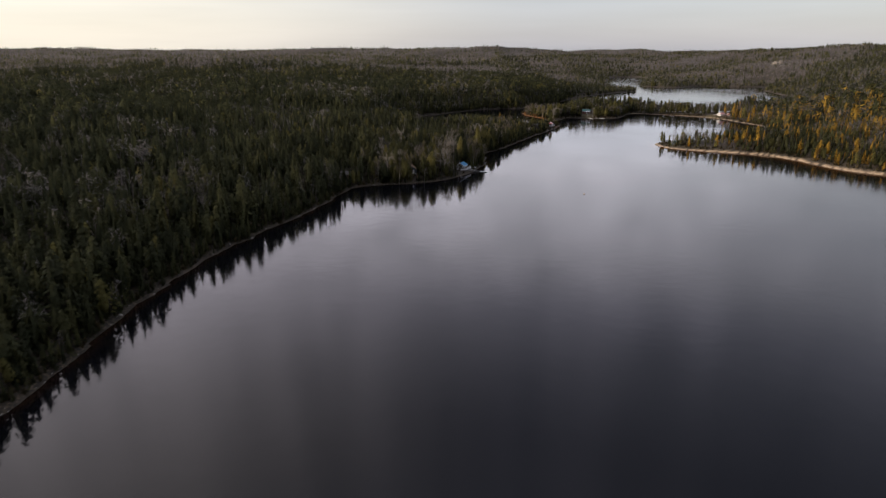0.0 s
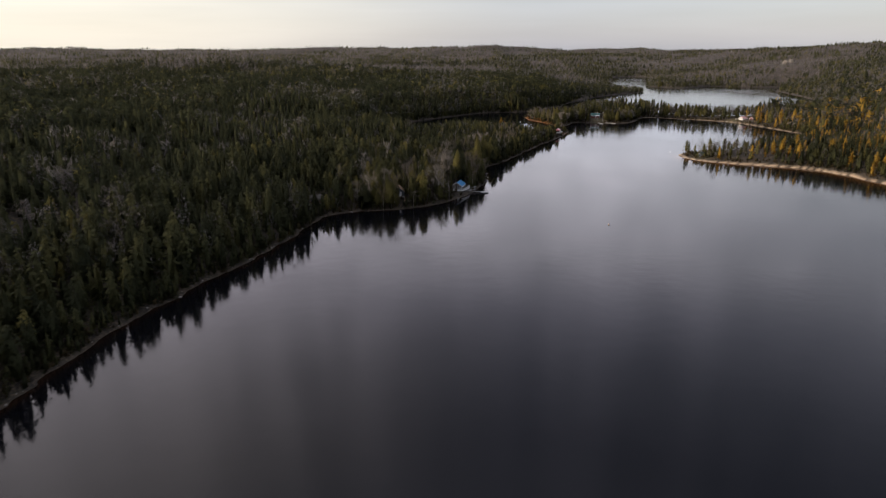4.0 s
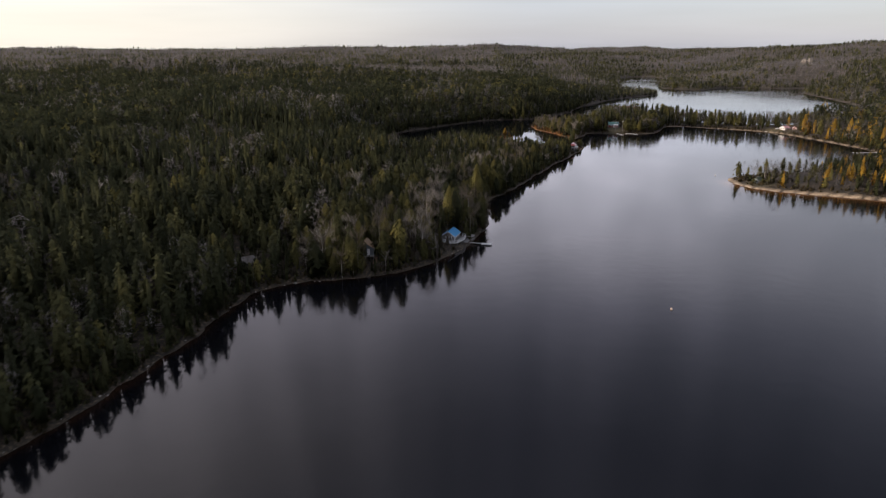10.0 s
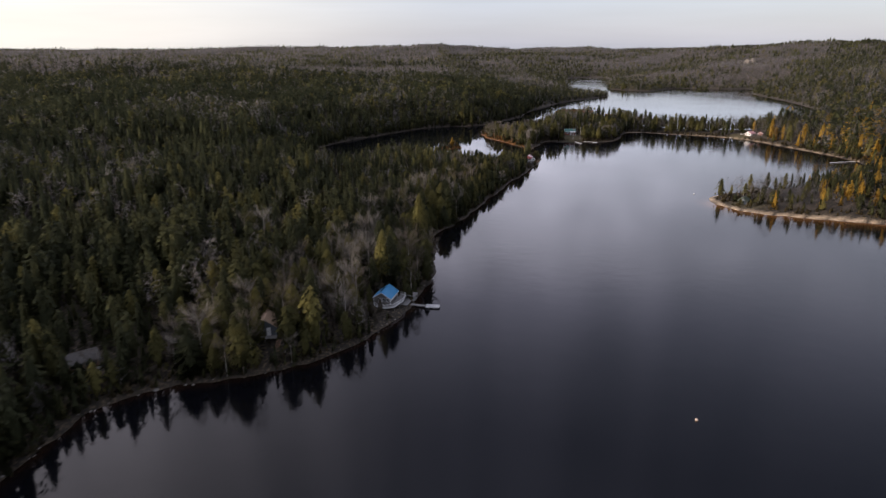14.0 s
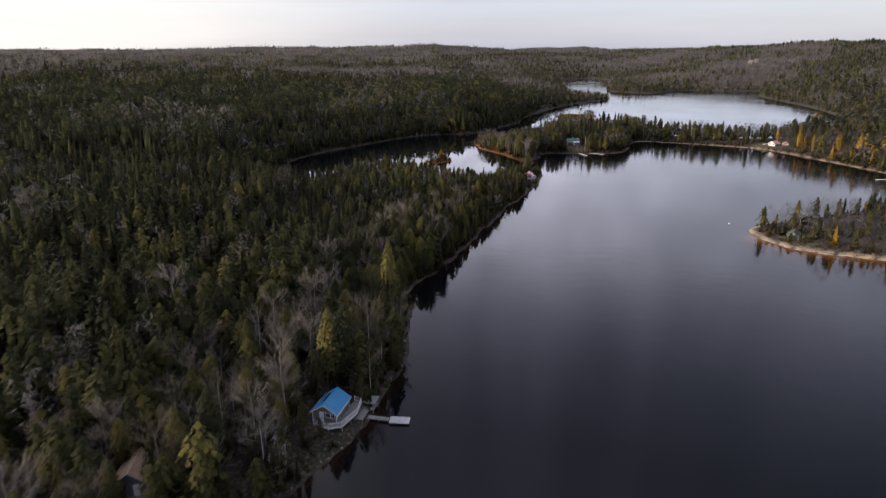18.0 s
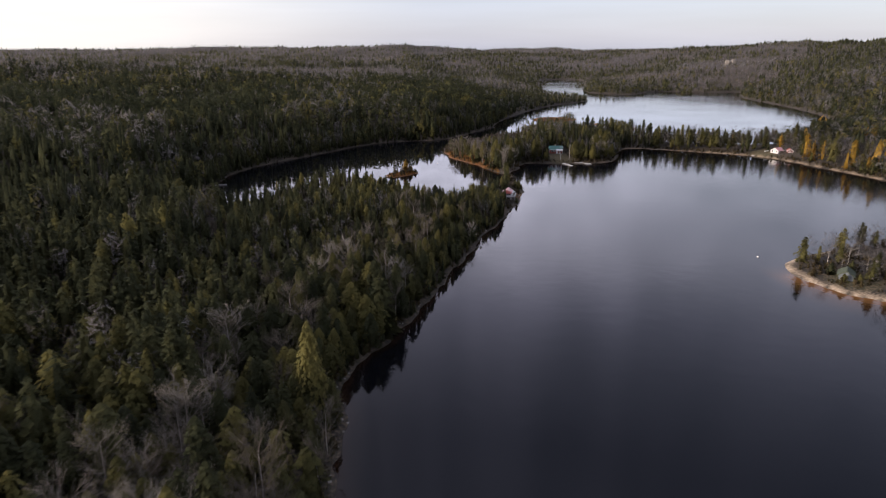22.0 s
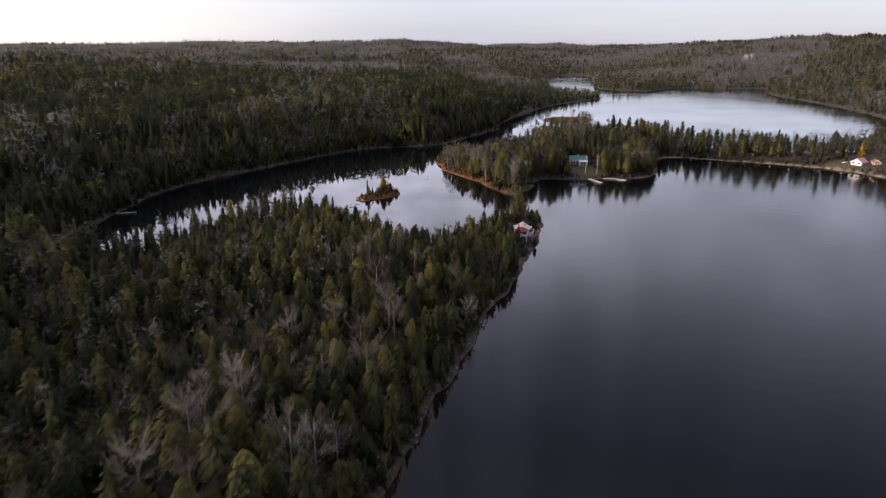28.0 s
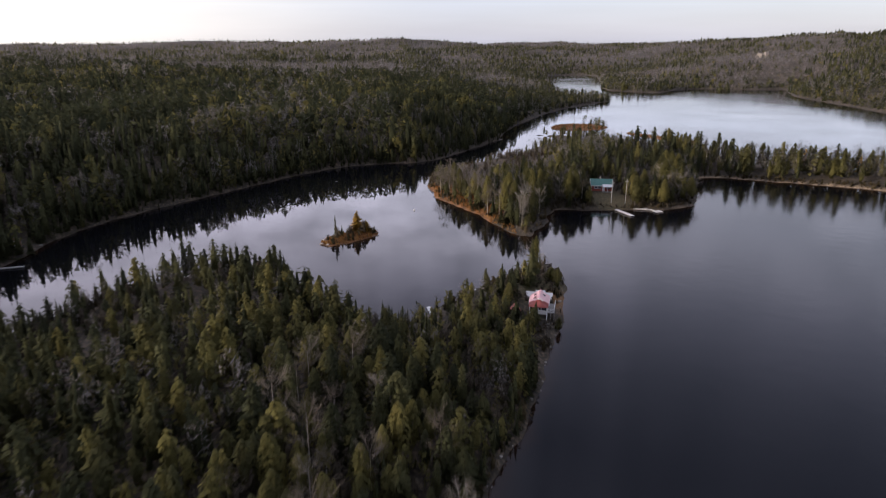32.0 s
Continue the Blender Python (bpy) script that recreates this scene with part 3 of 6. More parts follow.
def round_crown(rng, n, r=0.24, z0=0.16, lean=0.5):
    """An egg-shaped crown of many leaf clumps, with gaps."""
    parts = []
    lobes = [(rng.uniform(-0.4, 0.4) * r, rng.uniform(-0.4, 0.4) * r) for _ in range(4)]
    for i in range(n):
        q = rng.uniform(0, 1) ** 0.85
        z = z0 + (0.98 - z0) * q
        rad = r * min(1.0, 0.55 + 1.8 * q) * (1 - q) ** 0.62 * rng.uniform(0.6, 1.15)
        a = rng.uniform(0, 2 * np.pi)
        ox, oy = lobes[int(a / (2 * np.pi) * 4) % 4]
        c = np.array([np.cos(a) * rad + ox * (1 - q), np.sin(a) * rad + oy * (1 - q), z])
        d = np.array([np.cos(a), np.sin(a), lean * rng.uniform(0.2, 1.8)])
        d /= np.linalg.norm(d)
        p = np.cross(d, [0, 0, 1])
        p /= np.linalg.norm(p) + 1e-9
        u = np.cross(p, d)
        s = r * rng.uniform(0.16, 0.34) * (1.0 if n < 60 else (0.66 if n < 200 else 0.36))
        v = np.array([c + u * s * 1.2, c + p * s + d * s * 0.2, c - u * s * 0.9 + d * s * 0.7, c - p * s + d * s * 0.2])
        parts.append((v, np.array([[0, 1, 2], [0, 2, 3]])))
    parts.append(lathe([(0.52 * r * min(1.0, 0.55 + 1.8 * k_) * (1 - k_) ** 0.62, z0 + 0.02 + (0.95 - z0) * k_) for k_ in ((0.0, 0.3, 0.7, 0.97) if n > 60 else (0.05, 0.45, 0.95))], 6 if n > 60 else 4, rng))
    return tri_join(parts)


def bare_crown(rng, limbs, twigs, thick=1.0, spread=0.22):
    """Leafless limbs that fork into thin twigs."""
    parts = []
    for i in range(limbs):
        z = rng.uniform(0.28, 0.78)
        a = i * 2.4 + rng.uniform(-0.4, 0.4)
        ln = spread * rng.uniform(0.6, 1.1) * (1.25 - 0.6 * z)
        p0 = np.array([0, 0, z])
        p1 = p0 + [np.cos(a) * ln, np.sin(a) * ln, rng.uniform(0.10, 0.26)]
        parts.append(tube(p0, p1, 0.0065 * thick, 0.0025 * thick, 3))
        for j in range(twigs):
            k = rng.uniform(0.3, 1)
            s = p0 + (p1 - p0) * k
            b = a + rng.uniform(-1.1, 1.1)
            l2 = ln * rng.uniform(0.3, 0.7)
            e = s + [np.cos(b) * l2, np.sin(b) * l2, rng.uniform(0.02, 0.16)]
            w = 0.0045 * thick
            side = np.array([-np.sin(b), np.cos(b), 0]) * w
            parts.append((np.array([s - side, s + side, e]), np.array([[0, 1, 2]])))
            if twigs > 4:
                for _ in range(6):
                    m_ = s + (e - s) * rng.uniform(0.4, 0.95)
                    g = m_ + rng.uniform(-1, 1, 3) * [0.045, 0.045, 0.02] + [0, 0, 0.035]
                    parts.append((np.array([m_ - side * 0.6, m_ + side * 0.6, g]), np.array([[0, 1, 2]])))
    parts.append(tube((0, 0, 0.5), (rng.uniform(-0.03, 0.03), rng.uniform(-0.03, 0.03), 0.95), 0.009 * thick, 0.003 * thick, 3))
    return tri_join(parts)


def stem(rng, h0=0.0, h1=0.93, r=0.016, sides=5):
    m_ = rng.uniform(-0.01, 0.01, 2)
    return tri_join([tube((0, 0, -0.06 + h0), (m_[0], m_[1], 0.4), r, r * 0.75, sides), tube((m_[0], m_[1], 0.4), (0, 0, h1), r * 0.75, r * 0.2, sides)])


def far_cone(rng, sides, tiers, r=0.2):
    """A small jagged conifer for the distance."""
    parts = []
    for t in range(tiers):
        zb, zt = 0.06 + 0.62 * t / tiers, 1 - 0.42 * (tiers - 1 - t) / max(1, tiers)
        a = np.arange(sides) / sides * 2 * np.pi + rng.uniform(0, 3)
        rr = r * (1 - 0.62 * t / tiers) * rng.uniform(0.5, 1.2, sides)
        v = np.concatenate([np.c_[rr * np.cos(a), rr * np.sin(a), zb + rng.uniform(-0.09, 0.09, sides)], [[rng.uniform(-0.02, 0.02), 0, zt]]])
        i = np.arange(sides)
        parts.append((v, np.stack([i, (i + 1) % sides, np.full(sides, sides)], 1)))
    return tri_join(parts)


def clump_crown(rng, n, r=0.24, z0=0.2, size=0.62, trunk=False):
    """An uneven crown of separate leaf or twig clumps, wider in its middle."""
    parts = []
    for i in range(n):
        q = (i + rng.uniform(0, 1)) / n
        rad = r * math.sin(math.pi * (0.14 + 0.78 * q)) ** 0.8 * rng.uniform(0.25, 1.0)
        a = i * 2.4 + rng.uniform(-0.6, 0.6)
        c = np.array([np.cos(a) * rad, np.sin(a) * rad, z0 + (0.93 - z0) * q])
        t3 = rng.normal(0, 1, (3, 3)) * [1, 1, 1.25]
        t3 -= t3.mean(0)
        t3 /= np.linalg.norm(t3, axis=1).max() + 1e-9
        parts.append((c + t3 * r * size * rng.uniform(0.7, 1.2), np.array([[0, 1, 2]])))
    if trunk:
        parts.append(tube((0, 0, 0), (0, 0, 0.8), 0.012, 0.005, 3))
    return tri_join(parts)


def full_crown(v, f, cone):
    """Leaf normals that follow the crown's rounded mass; faces wound to match."""
    rad = np.hypot(v[:, 0], v[:, 1])
    if cone:
        n = np.c_[v[:, :2] / (rad[:, None] + 0.03), 0.55 + 0.9 * np.clip(v[:, 2] - 0.5, 0, 1) + 0.8 * np.exp(-rad / 0.04)]
    else:
        n = np.c_[v[:, :2] / 0.22, (v[:, 2] - 0.42) / 0.38]
    n = n + np.random.default_rng(3).normal(0, 0.3, n.shape)
    n /= np.linalg.norm(n, axis=1)[:, None] + 1e-9
    g = np.cross(v[f[:, 1]] - v[f[:, 0]], v[f[:, 2]] - v[f[:, 0]])
    flip = (g * n[f].mean(1)).sum(1) < 0
    f = f.copy()
    f[flip] = f[flip][:, ::-1]
    return v, f, n


def protos(make, n, seed, cone=None):
    """Some shapes of one kind: points, faces and, for leafy crowns, normals."""
    out = []
    for i in range(n):
        v, f = make(np.random.default_rng(seed + i))
        out.append((v, f, None) if cone is None else full_crown(v, f, cone))
    return out


# shapes by kind and by how near the camera passes
KINDS = ("spruce", "olive", "bare", "larch")
LOD = {
    ("spruce", 0): protos(lambda r: spruce_crown(r, 27, 17, r.uniform(0.22, 0.34), power=r.uniform(0.42, 0.7)) if r.uniform() < 0.55 else round_crown(r, 620, r.uniform(0.19, 0.25), 0.08), 9, 10, False),
    ("spruce", 1): protos(lambda r: spruce_crown(r, 10, 9, r.uniform(0.22, 0.34), power=r.uniform(0.4, 0.7)) if r.uniform() < 0.5 else round_crown(r, 85, r.uniform(0.19, 0.25), 0.08), 9, 20, False),
    ("spruce", 2): protos(lambda r: spruce_crown(r, 6, 4, r.uniform(0.2, 0.3), power=r.uniform(0.42, 0.7)) if r.uniform() < 0.5 else clump_crown(r, 34, r.uniform(0.2, 0.27), 0.06, 0.5), 9, 30, False),
    ("spruce", 3): protos(lambda r: far_cone(r, 6, 3, r.uniform(0.2, 0.28)) if r.uniform() < 0.45 else clump_crown(r, 16, r.uniform(0.22, 0.3), 0.08, 0.7), 9, 40, False),
    ("spruce", 4): protos(lambda r: far_cone(r, 5, 2, 0.28), 6, 50, True),
    ("spruce", 5): protos(lambda r: far_cone(r, 5, 1, r.uniform(0.28, 0.36)), 6, 55, True),
    ("olive", 0): protos(lambda r: round_crown(r, 800, 0.25), 5, 60, False),
    ("olive", 1): protos(lambda r: round_crown(r, 105, 0.24), 6, 70, False),
    ("olive", 2): protos(lambda r: clump_crown(r, 30, r.uniform(0.2, 0.27), 0.1, 0.55), 6, 80, False),
    ("olive", 3): protos(lambda r: clump_crown(r, 15, 0.24, 0.1, 0.75), 6, 90, False),
    ("olive", 4): protos(lambda r: clump_crown(r, 9, 0.3, 0.1, 0.9), 6, 100, False),
    ("olive", 5): protos(lambda r: clump_crown(r, 6, 0.32, 0.1, 1.0), 6, 56, False),
    ("bare", 0): protos(lambda r: bare_crown(r, 20, 15, 0.33, 0.28), 5, 110),
    ("bare", 1): protos(lambda r: tri_join([bare_crown(r, 9, 4, 0.5), clump_crown(r, 26, 0.23, 0.36, 0.36)]), 6, 120, False),
    ("bare", 2): protos(lambda r: clump_crown(r, 22, r.uniform(0.22, 0.3), 0.3, 0.55, True), 6, 130, False),
    ("bare", 3): protos(lambda r: clump_crown(r, 12, 0.27, 0.25, 0.7), 6, 140, False),
    ("bare", 4): protos(lambda r: clump_crown(r, 9, 0.3, 0.2, 0.8), 6, 150, False),
    ("bare", 5): protos(lambda r: clump_crown(r, 6, 0.34, 0.1, 1.0), 6, 57, False),
}
for lod in range(6):
    LOD[("larch", lod)] = LOD[("spruce", lod)]

ROUTE = np.array([(-6, -389), (-6, -185), (4, -96), (16, -6), (30, 102), (38, 180)], float)


def route_distance(P):
    best = np.full(len(P), 1e18)
    for a, b in zip(ROUTE[:-1], ROUTE[1:]):
        e = b - a
        k = np.clip(((P - a) @ e) / (e @ e), 0, 1)
        best = np.minimum(best, ((P - a - k[:, None] * e) ** 2).sum(1))
    return np.sqrt(best)


LOW = np.array([(-60, -45), (-25, 10), (-5, 95), (28, 190)], float)


def fore_distance(P):
    """Metres from the stretch of woods over which the flight looks down from nearest."""
    best = np.full(len(P), 1e18)
    for a, b in zip(LOW[:-1], LOW[1:]):
        e = b - a
        k = np.clip(((P - a) @ e) / (e @ e), 0, 1)
        best = np.minimum(best, ((P - a - k[:, None] * e) ** 2).sum(1))
    return np.sqrt(best)


CLEAR = [(-15, 0, 7.5), (-10, -4, 5), (-20, -10, 5), (-27, -20, 4), (-44.5, -22, 4.6), (-80, -39, 6.5), (64, 237, 7), (66, 229, 5), (38.6, 238, 3), (51, 255, 3), (66, 245, 6), (70, 258, 5), (64, 263, 3), (73, 270, 6), (118, 356, 9), (117, 343, 9),
         (267, 351, 8), (258, 354, 7), (274, 344, 6), (145, 119, 7), (148, 127, 6), (155, 124, 4), (-90, 303, 6), (-41, -30, 3)]


def scatter(spacing, x0, x1, y0, y1, seed):
    rng = np.random.default_rng(seed)
    gx, gy = np.meshgrid(np.arange(x0, x1, spacing), np.arange(y0, y1, spacing))
    return np.c_[gx.ravel(), gy.ravel()] + rng.uniform(-0.48, 0.48, (gx.size, 2)) * spacing


def in_view(P, lo=47):
    """The side of the lake that the flight looks towards, with a margin."""
    a0 = np.degrees(np.arctan2(P[:, 0] + 6, P[:, 1] + 440))
    a1 = np.degrees(np.arctan2(P[:, 0] - 30, P[:, 1] - 40))
    return (np.abs(a0) < lo - 3) & (P[:, 1] > -420) | (np.abs(a1) < lo) & (P[:, 1] > 60)


BANDS = [(0, 75, 3.5, 0), (75, 150, 4.2, 1), (150, 270, 4.4, 2), (270, 480, 4.7, 3), (480, 900, 5.6, 3), (900, 1450, 6.2, 5), (1450, 2400, 9.6, 5), (2400, 5000, 17.0, 5)]
TREES = []


def cabin_woods(P):
    """The wooded land by the narrows, the strand and the point, which is looked at for long."""
    return (P[:, 0] > 40) & (P[:, 0] < 300) & (P[:, 1] > 296) & (P[:, 1] < 560) | (P[:, 0] > 130) & (P[:, 0] < 300) & (P[:, 1] > 0) & (P[:, 1] < 240)


def plant(P, lod, hi):
    d = shore_distance(P)
    keep = d > (0.7 + 2.1 * (beach_amount(P) > 0.9) + 0.6 * (beach_amount(P) > 0.3))
    for x, y, r in CLEAR:
        keep &= np.hypot(P[:, 0] - x, P[:, 1] - y) > r
    for poly in ISLES[:3]:
        keep &= sdf(P, poly) > -1e-3
    P, d = P[keep], d[keep]
    TREES.append((P, ground_height(P, d), d, lod, hi))


P = scatter(3.5, 40, 300, 0, 560, 99)
P = P[cabin_woods(P) & (route_distance(P) > 75)]
fringe = shore_distance(P) < 42
plant(P[fringe], 1, 280)
plant(P[~fringe], 2, 281)
for n, (lo, hi, sp, lod) in enumerate(BANDS):
    ext = min(hi, 4300)
    P = scatter(sp, max(-3600, -ext - 20), min(3600, ext + 60), max(-420, -ext - 400), min(4500, ext + 190), 100 + n)
    P = P[in_view(P)]
    rd = route_distance(P)
    P = P[(rd >= lo) & (rd < hi)]
    if lo >= 75:
        P = P[~cabin_woods(P)]
    plant(P, lod, hi)


def kind_of(P, rng):
    """0 spruce, 1 rounded yellow-green, 2 bare, 3 golden: mixed by place."""
    n = len(P)
    u = rng.uniform(0, 1, n)
    patch = wob(P, 120, 0.7) * 0.5 + wob(P, 45, 1.4) * 0.5
    olive = np.clip(0.24 + 0.16 * patch, 0.05, 0.55)
    bare = np.clip(0.14 + 0.14 * wob(P, 160, 2.6) + 0.05 * wob(P, 38, 0.2), 0.02, 0.6)
    east = np.clip((P[:, 0] - 150 - 0.25 * np.clip(P[:, 1] - 300, 0, 900)) / 120, 0, 1)
    far = np.clip((np.hypot(P[:, 0], P[:, 1]) - 620) / 700, 0, 1)
    stand = 1 / (1 + np.exp(-7 * (wob(P, 420, 3.1) * 0.6 + wob(P, 170, 0.9) * 0.5 - 0.05)))
    bare = bare + 0.16 * east
    # dark firs up to the crest west of the bay, grey leafless hills with stands of firs beyond it, their grey also
    # imitating haze
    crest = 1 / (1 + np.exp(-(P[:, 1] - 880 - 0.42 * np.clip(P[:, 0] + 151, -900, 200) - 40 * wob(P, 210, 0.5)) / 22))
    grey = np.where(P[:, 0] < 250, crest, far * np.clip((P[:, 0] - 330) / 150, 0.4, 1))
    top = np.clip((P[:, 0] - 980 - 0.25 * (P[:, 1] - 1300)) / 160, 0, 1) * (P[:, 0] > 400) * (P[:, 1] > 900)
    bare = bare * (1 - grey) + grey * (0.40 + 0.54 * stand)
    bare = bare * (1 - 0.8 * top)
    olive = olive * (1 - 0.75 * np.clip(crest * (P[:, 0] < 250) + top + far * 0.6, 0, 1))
    gold = 0.15 * east * (P[:, 1] < 300) + 0.03 * east * (P[:, 1] < 420)
    # shade on the west shore imitated by halving the lighter cedars
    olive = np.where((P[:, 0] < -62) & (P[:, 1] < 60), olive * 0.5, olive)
    cove = (P[:, 0] > -75) & (P[:, 0] < 8) & (P[:, 1] > -55) & (P[:, 1] < 75)
    olive, bare = olive + 0.24 * cove, bare + 0.09 * cove
    neck = (P[:, 0] > -8) & (P[:, 0] < 75) & (P[:, 1] > 40) & (P[:, 1] < 290)
    olive = olive + 0.3 * neck
    bare = bare + 0.09 * neck + 0.4 * ((P[:, 0] > 130) & (P[:, 0] < 190) & (P[:, 1] > 95) & (P[:, 1] < 165))
    wooded = cabin_woods(P) * (P[:, 1] > 250)
    olive = olive + 0.12 * wooded
    bare = np.where(neck, np.minimum(bare, 0.15), bare)
    bare = bare + (0.34 + 0.2 * (P[:, 0] < 86)) * cabin_woods(P) * (P[:, 1] > 250) * (P[:, 0] - 46 > 0.75 * np.clip(P[:, 1] - 407, 0, 200))
    # inland of the west shore, shade is put in as nearly all dark fir
    shade_mix = np.clip((-62 - P[:, 0]) / 40, 0, 1) * np.clip((700 - P[:, 1]) / 120, 0, 1) + 0.45 * np.clip((-5 - P[:, 0]) / 30, 0, 1) * (P[:, 1] > 95) * (P[:, 1] < 200)
    shade_mix = np.clip(shade_mix, 0, 1)
    olive, bare = olive * (1 - 0.7 * shade_mix), bare * (1 - 0.35 * shade_mix)
    bare = bare + 0.4 * np.clip((wob(P, 140, 4.2) + 0.4 * wob(P, 50, 1.2) - 0.45) * 4, 0, 1) * (P[:, 0] < -30) * (P[:, 1] > 260)
    k = np.where(u < gold, 3, np.where(u < gold + bare, 2, np.where(u < gold + bare + olive, 1, 0)))
    return k


def forest_mesh(name, kind, lod, P, z, H, tint, mat, rng):
    """One mesh of many trees of one kind."""
    pick = rng.integers(0, len(LOD[(kind, lod)]), len(P))
    ang = rng.uniform(0, 2 * np.pi, len(P))
    fat = rng.uniform(0.8, 1.25, len(P))
    Vs, Fs, Ts, Ns, n = [], [], [], [], 0
    for i, (v, f, nrm) in enumerate(LOD[(kind, lod)]):
        s = pick == i
        m_ = s.sum()
        if not m_:
            continue
        c, sn = np.cos(ang[s])[:, None], np.sin(ang[s])[:, None]
        hx = (H[s] * fat[s])[:, None]
        V = np.stack([P[s, 0:1] + (v[:, 0] * c - v[:, 1] * sn) * hx, P[s, 1:2] + (v[:, 0] * sn + v[:, 1] * c) * hx, z[s][:, None] + v[:, 2] * H[s][:, None]], -1)
        Vs.append(V.reshape(-1, 3))
        Fs.append((f[None] + (np.arange(m_) * len(v))[:, None, None]).reshape(-1, 3) + n)
        Ts.append(np.repeat(tint[s], len(v)))
        n += m_ * len(v)
        if nrm is not None:
            Ns.append(np.stack([nrm[:, 0] * c - nrm[:, 1] * sn, nrm[:, 0] * sn + nrm[:, 1] * c, np.broadcast_to(nrm[:, 2], (m_, len(v)))], -1).reshape(-1, 3))
    if not Vs:
        return None
    return new(name, mesh_from(name, np.concatenate(Vs), np.concatenate(Fs), mat, {"tint": np.concatenate(Ts)}, normals=np.concatenate(Ns) if Ns else None))


LABELS = {"spruce": ("dark green spruce forest on the lake hills", "forest"), "olive": ("yellow-green cedars and pines among the spruces", "forest"),
          "bare": ("leafless grey birches and maples in the forest", "forest"), "larch": ("golden autumn larches on the lake shore", "forest")}
NAMES = {"spruce": "spruce_forest", "olive": "cedar_forest", "bare": "leafless_woods", "larch": "larch_stand"}
THING = {"spruce": ("spruce_tree", "dark green spruce tree with drooping branches in the forest", "tree", "spruces by the shore"),
         "olive": ("cedar_tree", "yellow-green rounded cedar tree in the forest", "tree", "cedars by the shore"),
         "bare": ("birch_tree", "leafless pale grey birch tree in the forest", "tree", "birches by the shore"),
         "larch": ("larch_tree", "golden autumn larch among the spruces", "tree", "larches by the shore")}
LIMIT = {"spruce": 240, "olive": 200, "bare": 140, "larch": 6}



def heights(kind, P, d, rng):
    n = len(P)
    base = {"spruce": 12.7, "olive": 11.0, "bare": 12.5, "larch": 13.0}[kind]
    h = base * rng.uniform(0.55, 1.3, n) * (1 + 0.18 * wob(P, 70, 0.4))
    h = np.where(d < 4, h * 0.9, h)
    # lower woods on the long neck of land and about the lakes beyond
    neck = np.clip((P[:, 1] - 60) / 90, 0, 1) * ((P[:, 0] > -60) & (P[:, 1] < 300) & (P[:, 0] < 90))
    beyond = (P[:, 1] > 640) & (P[:, 0] > 100)
    point = (P[:, 0] > 130) & (P[:, 1] < 200)
    spit = (P[:, 1] > 760) & (P[:, 1] < 985) & (P[:, 0] > 140) & (P[:, 0] < 345)
    isle = (P[:, 0] > 44) & (P[:, 0] < 185) & (P[:, 1] > 300) & (P[:, 1] < 560)
    return h * (1 - 0.32 * neck) * np.where(spit, 0.7, 1) * np.where(isle, np.where((P[:, 1] > 385) & (P[:, 0] < 112) & (P[:, 0] - 46 > 0.75 * np.clip(P[:, 1] - 407, 0, 200)), 0.24, np.where(P[:, 0] < 100, 0.68, np.where(P[:, 1] > 440, 0.5, 0.72 if kind == "bare" else 0.88))), 1) * np.where(beyond, 0.8, 1) * np.where(point, 0.68, 1) * np.where(np.hypot(P[:, 0] - 62, P[:, 1] - 240) < 24, 0.66, np.where((P[:, 0] > 22) & (P[:, 0] < 75) & (P[:, 1] > 222) & (P[:, 1] < 290), 0.6, 1))


STEMS = [mesh_from("trunk", *stem(np.random.default_rng(500 + i)), M["bark"]) for i in range(4)]
PALE = surface("birch_bark", (0.20, 0.18, 0.15), (0.40, 0.37, 0.33), 5, 0.9, 0.4, fine=26, stretch=(1, 1, 0.4))
PALE_STEMS = [mesh_from("trunk", *stem(np.random.default_rng(520 + i), r=0.0085, h1=0.8), PALE) for i in range(4)]
CROWNS = {k: [mesh_from("crown", v, f, M[k], normals=nrm) for v, f, nrm in LOD[(k, 0)]] for k in KINDS}


SHARP = [mesh_from("crown", v, f, M["spruce"], normals=nrm) for v, f, nrm in protos(lambda r: spruce_crown(r, 22, 12, r.uniform(0.2, 0.26), ragged=0.6, power=r.uniform(0.6, 0.8)), 4, 700, True)]


def tree_thing(kind, x, y, z, h, ang, i, fat=1.0, label=""):
    name, lab, cat, grp = THING[kind]
    e = new(name)
    e.empty_display_size = 0.5
    e.matrix_world = Matrix.LocRotScale((x, y, z), Euler((0, 0, ang)), (h * fat, h * fat, h))
    tagged(e, label or lab, cat, grp)
    trunk = new("trunk", (PALE_STEMS if kind == "bare" else STEMS)[i % 4])
    alone = kind == "spruce" and label
    crown = new("crown", SHARP[i % 4] if alone else CROWNS[kind][i % len(CROWNS[kind])])
    trunk.parent = crown.parent = e
    return e


STUFF = {}
# young spruces that crowd the bank down to the stones
P = scatter(1.9, -112, 84, -300, 282, 321)
d = shore_distance(P)
s = (d > 0.5) & (d < 3.4) & ((P[:, 0] < 56) | (P[:, 1] < 215))
for x, y, r in CLEAR:
    s &= np.hypot(P[:, 0] - x, P[:, 1] - y) > r
P, d = P[s], d[s]
rng = np.random.default_rng(322)
STUFF[("spruce", 2)] = [(P, ground_height(P, d) - 0.2, rng.uniform(2.2, 6.5, len(P)), rng.uniform(0, 1, len(P)))]
M["brush"] = foliage("grey_brown_brush", (0.058, 0.048, 0.036), (0.095, 0.080, 0.060), (0.15, 0.128, 0.10), 0.9, hole=0.46)
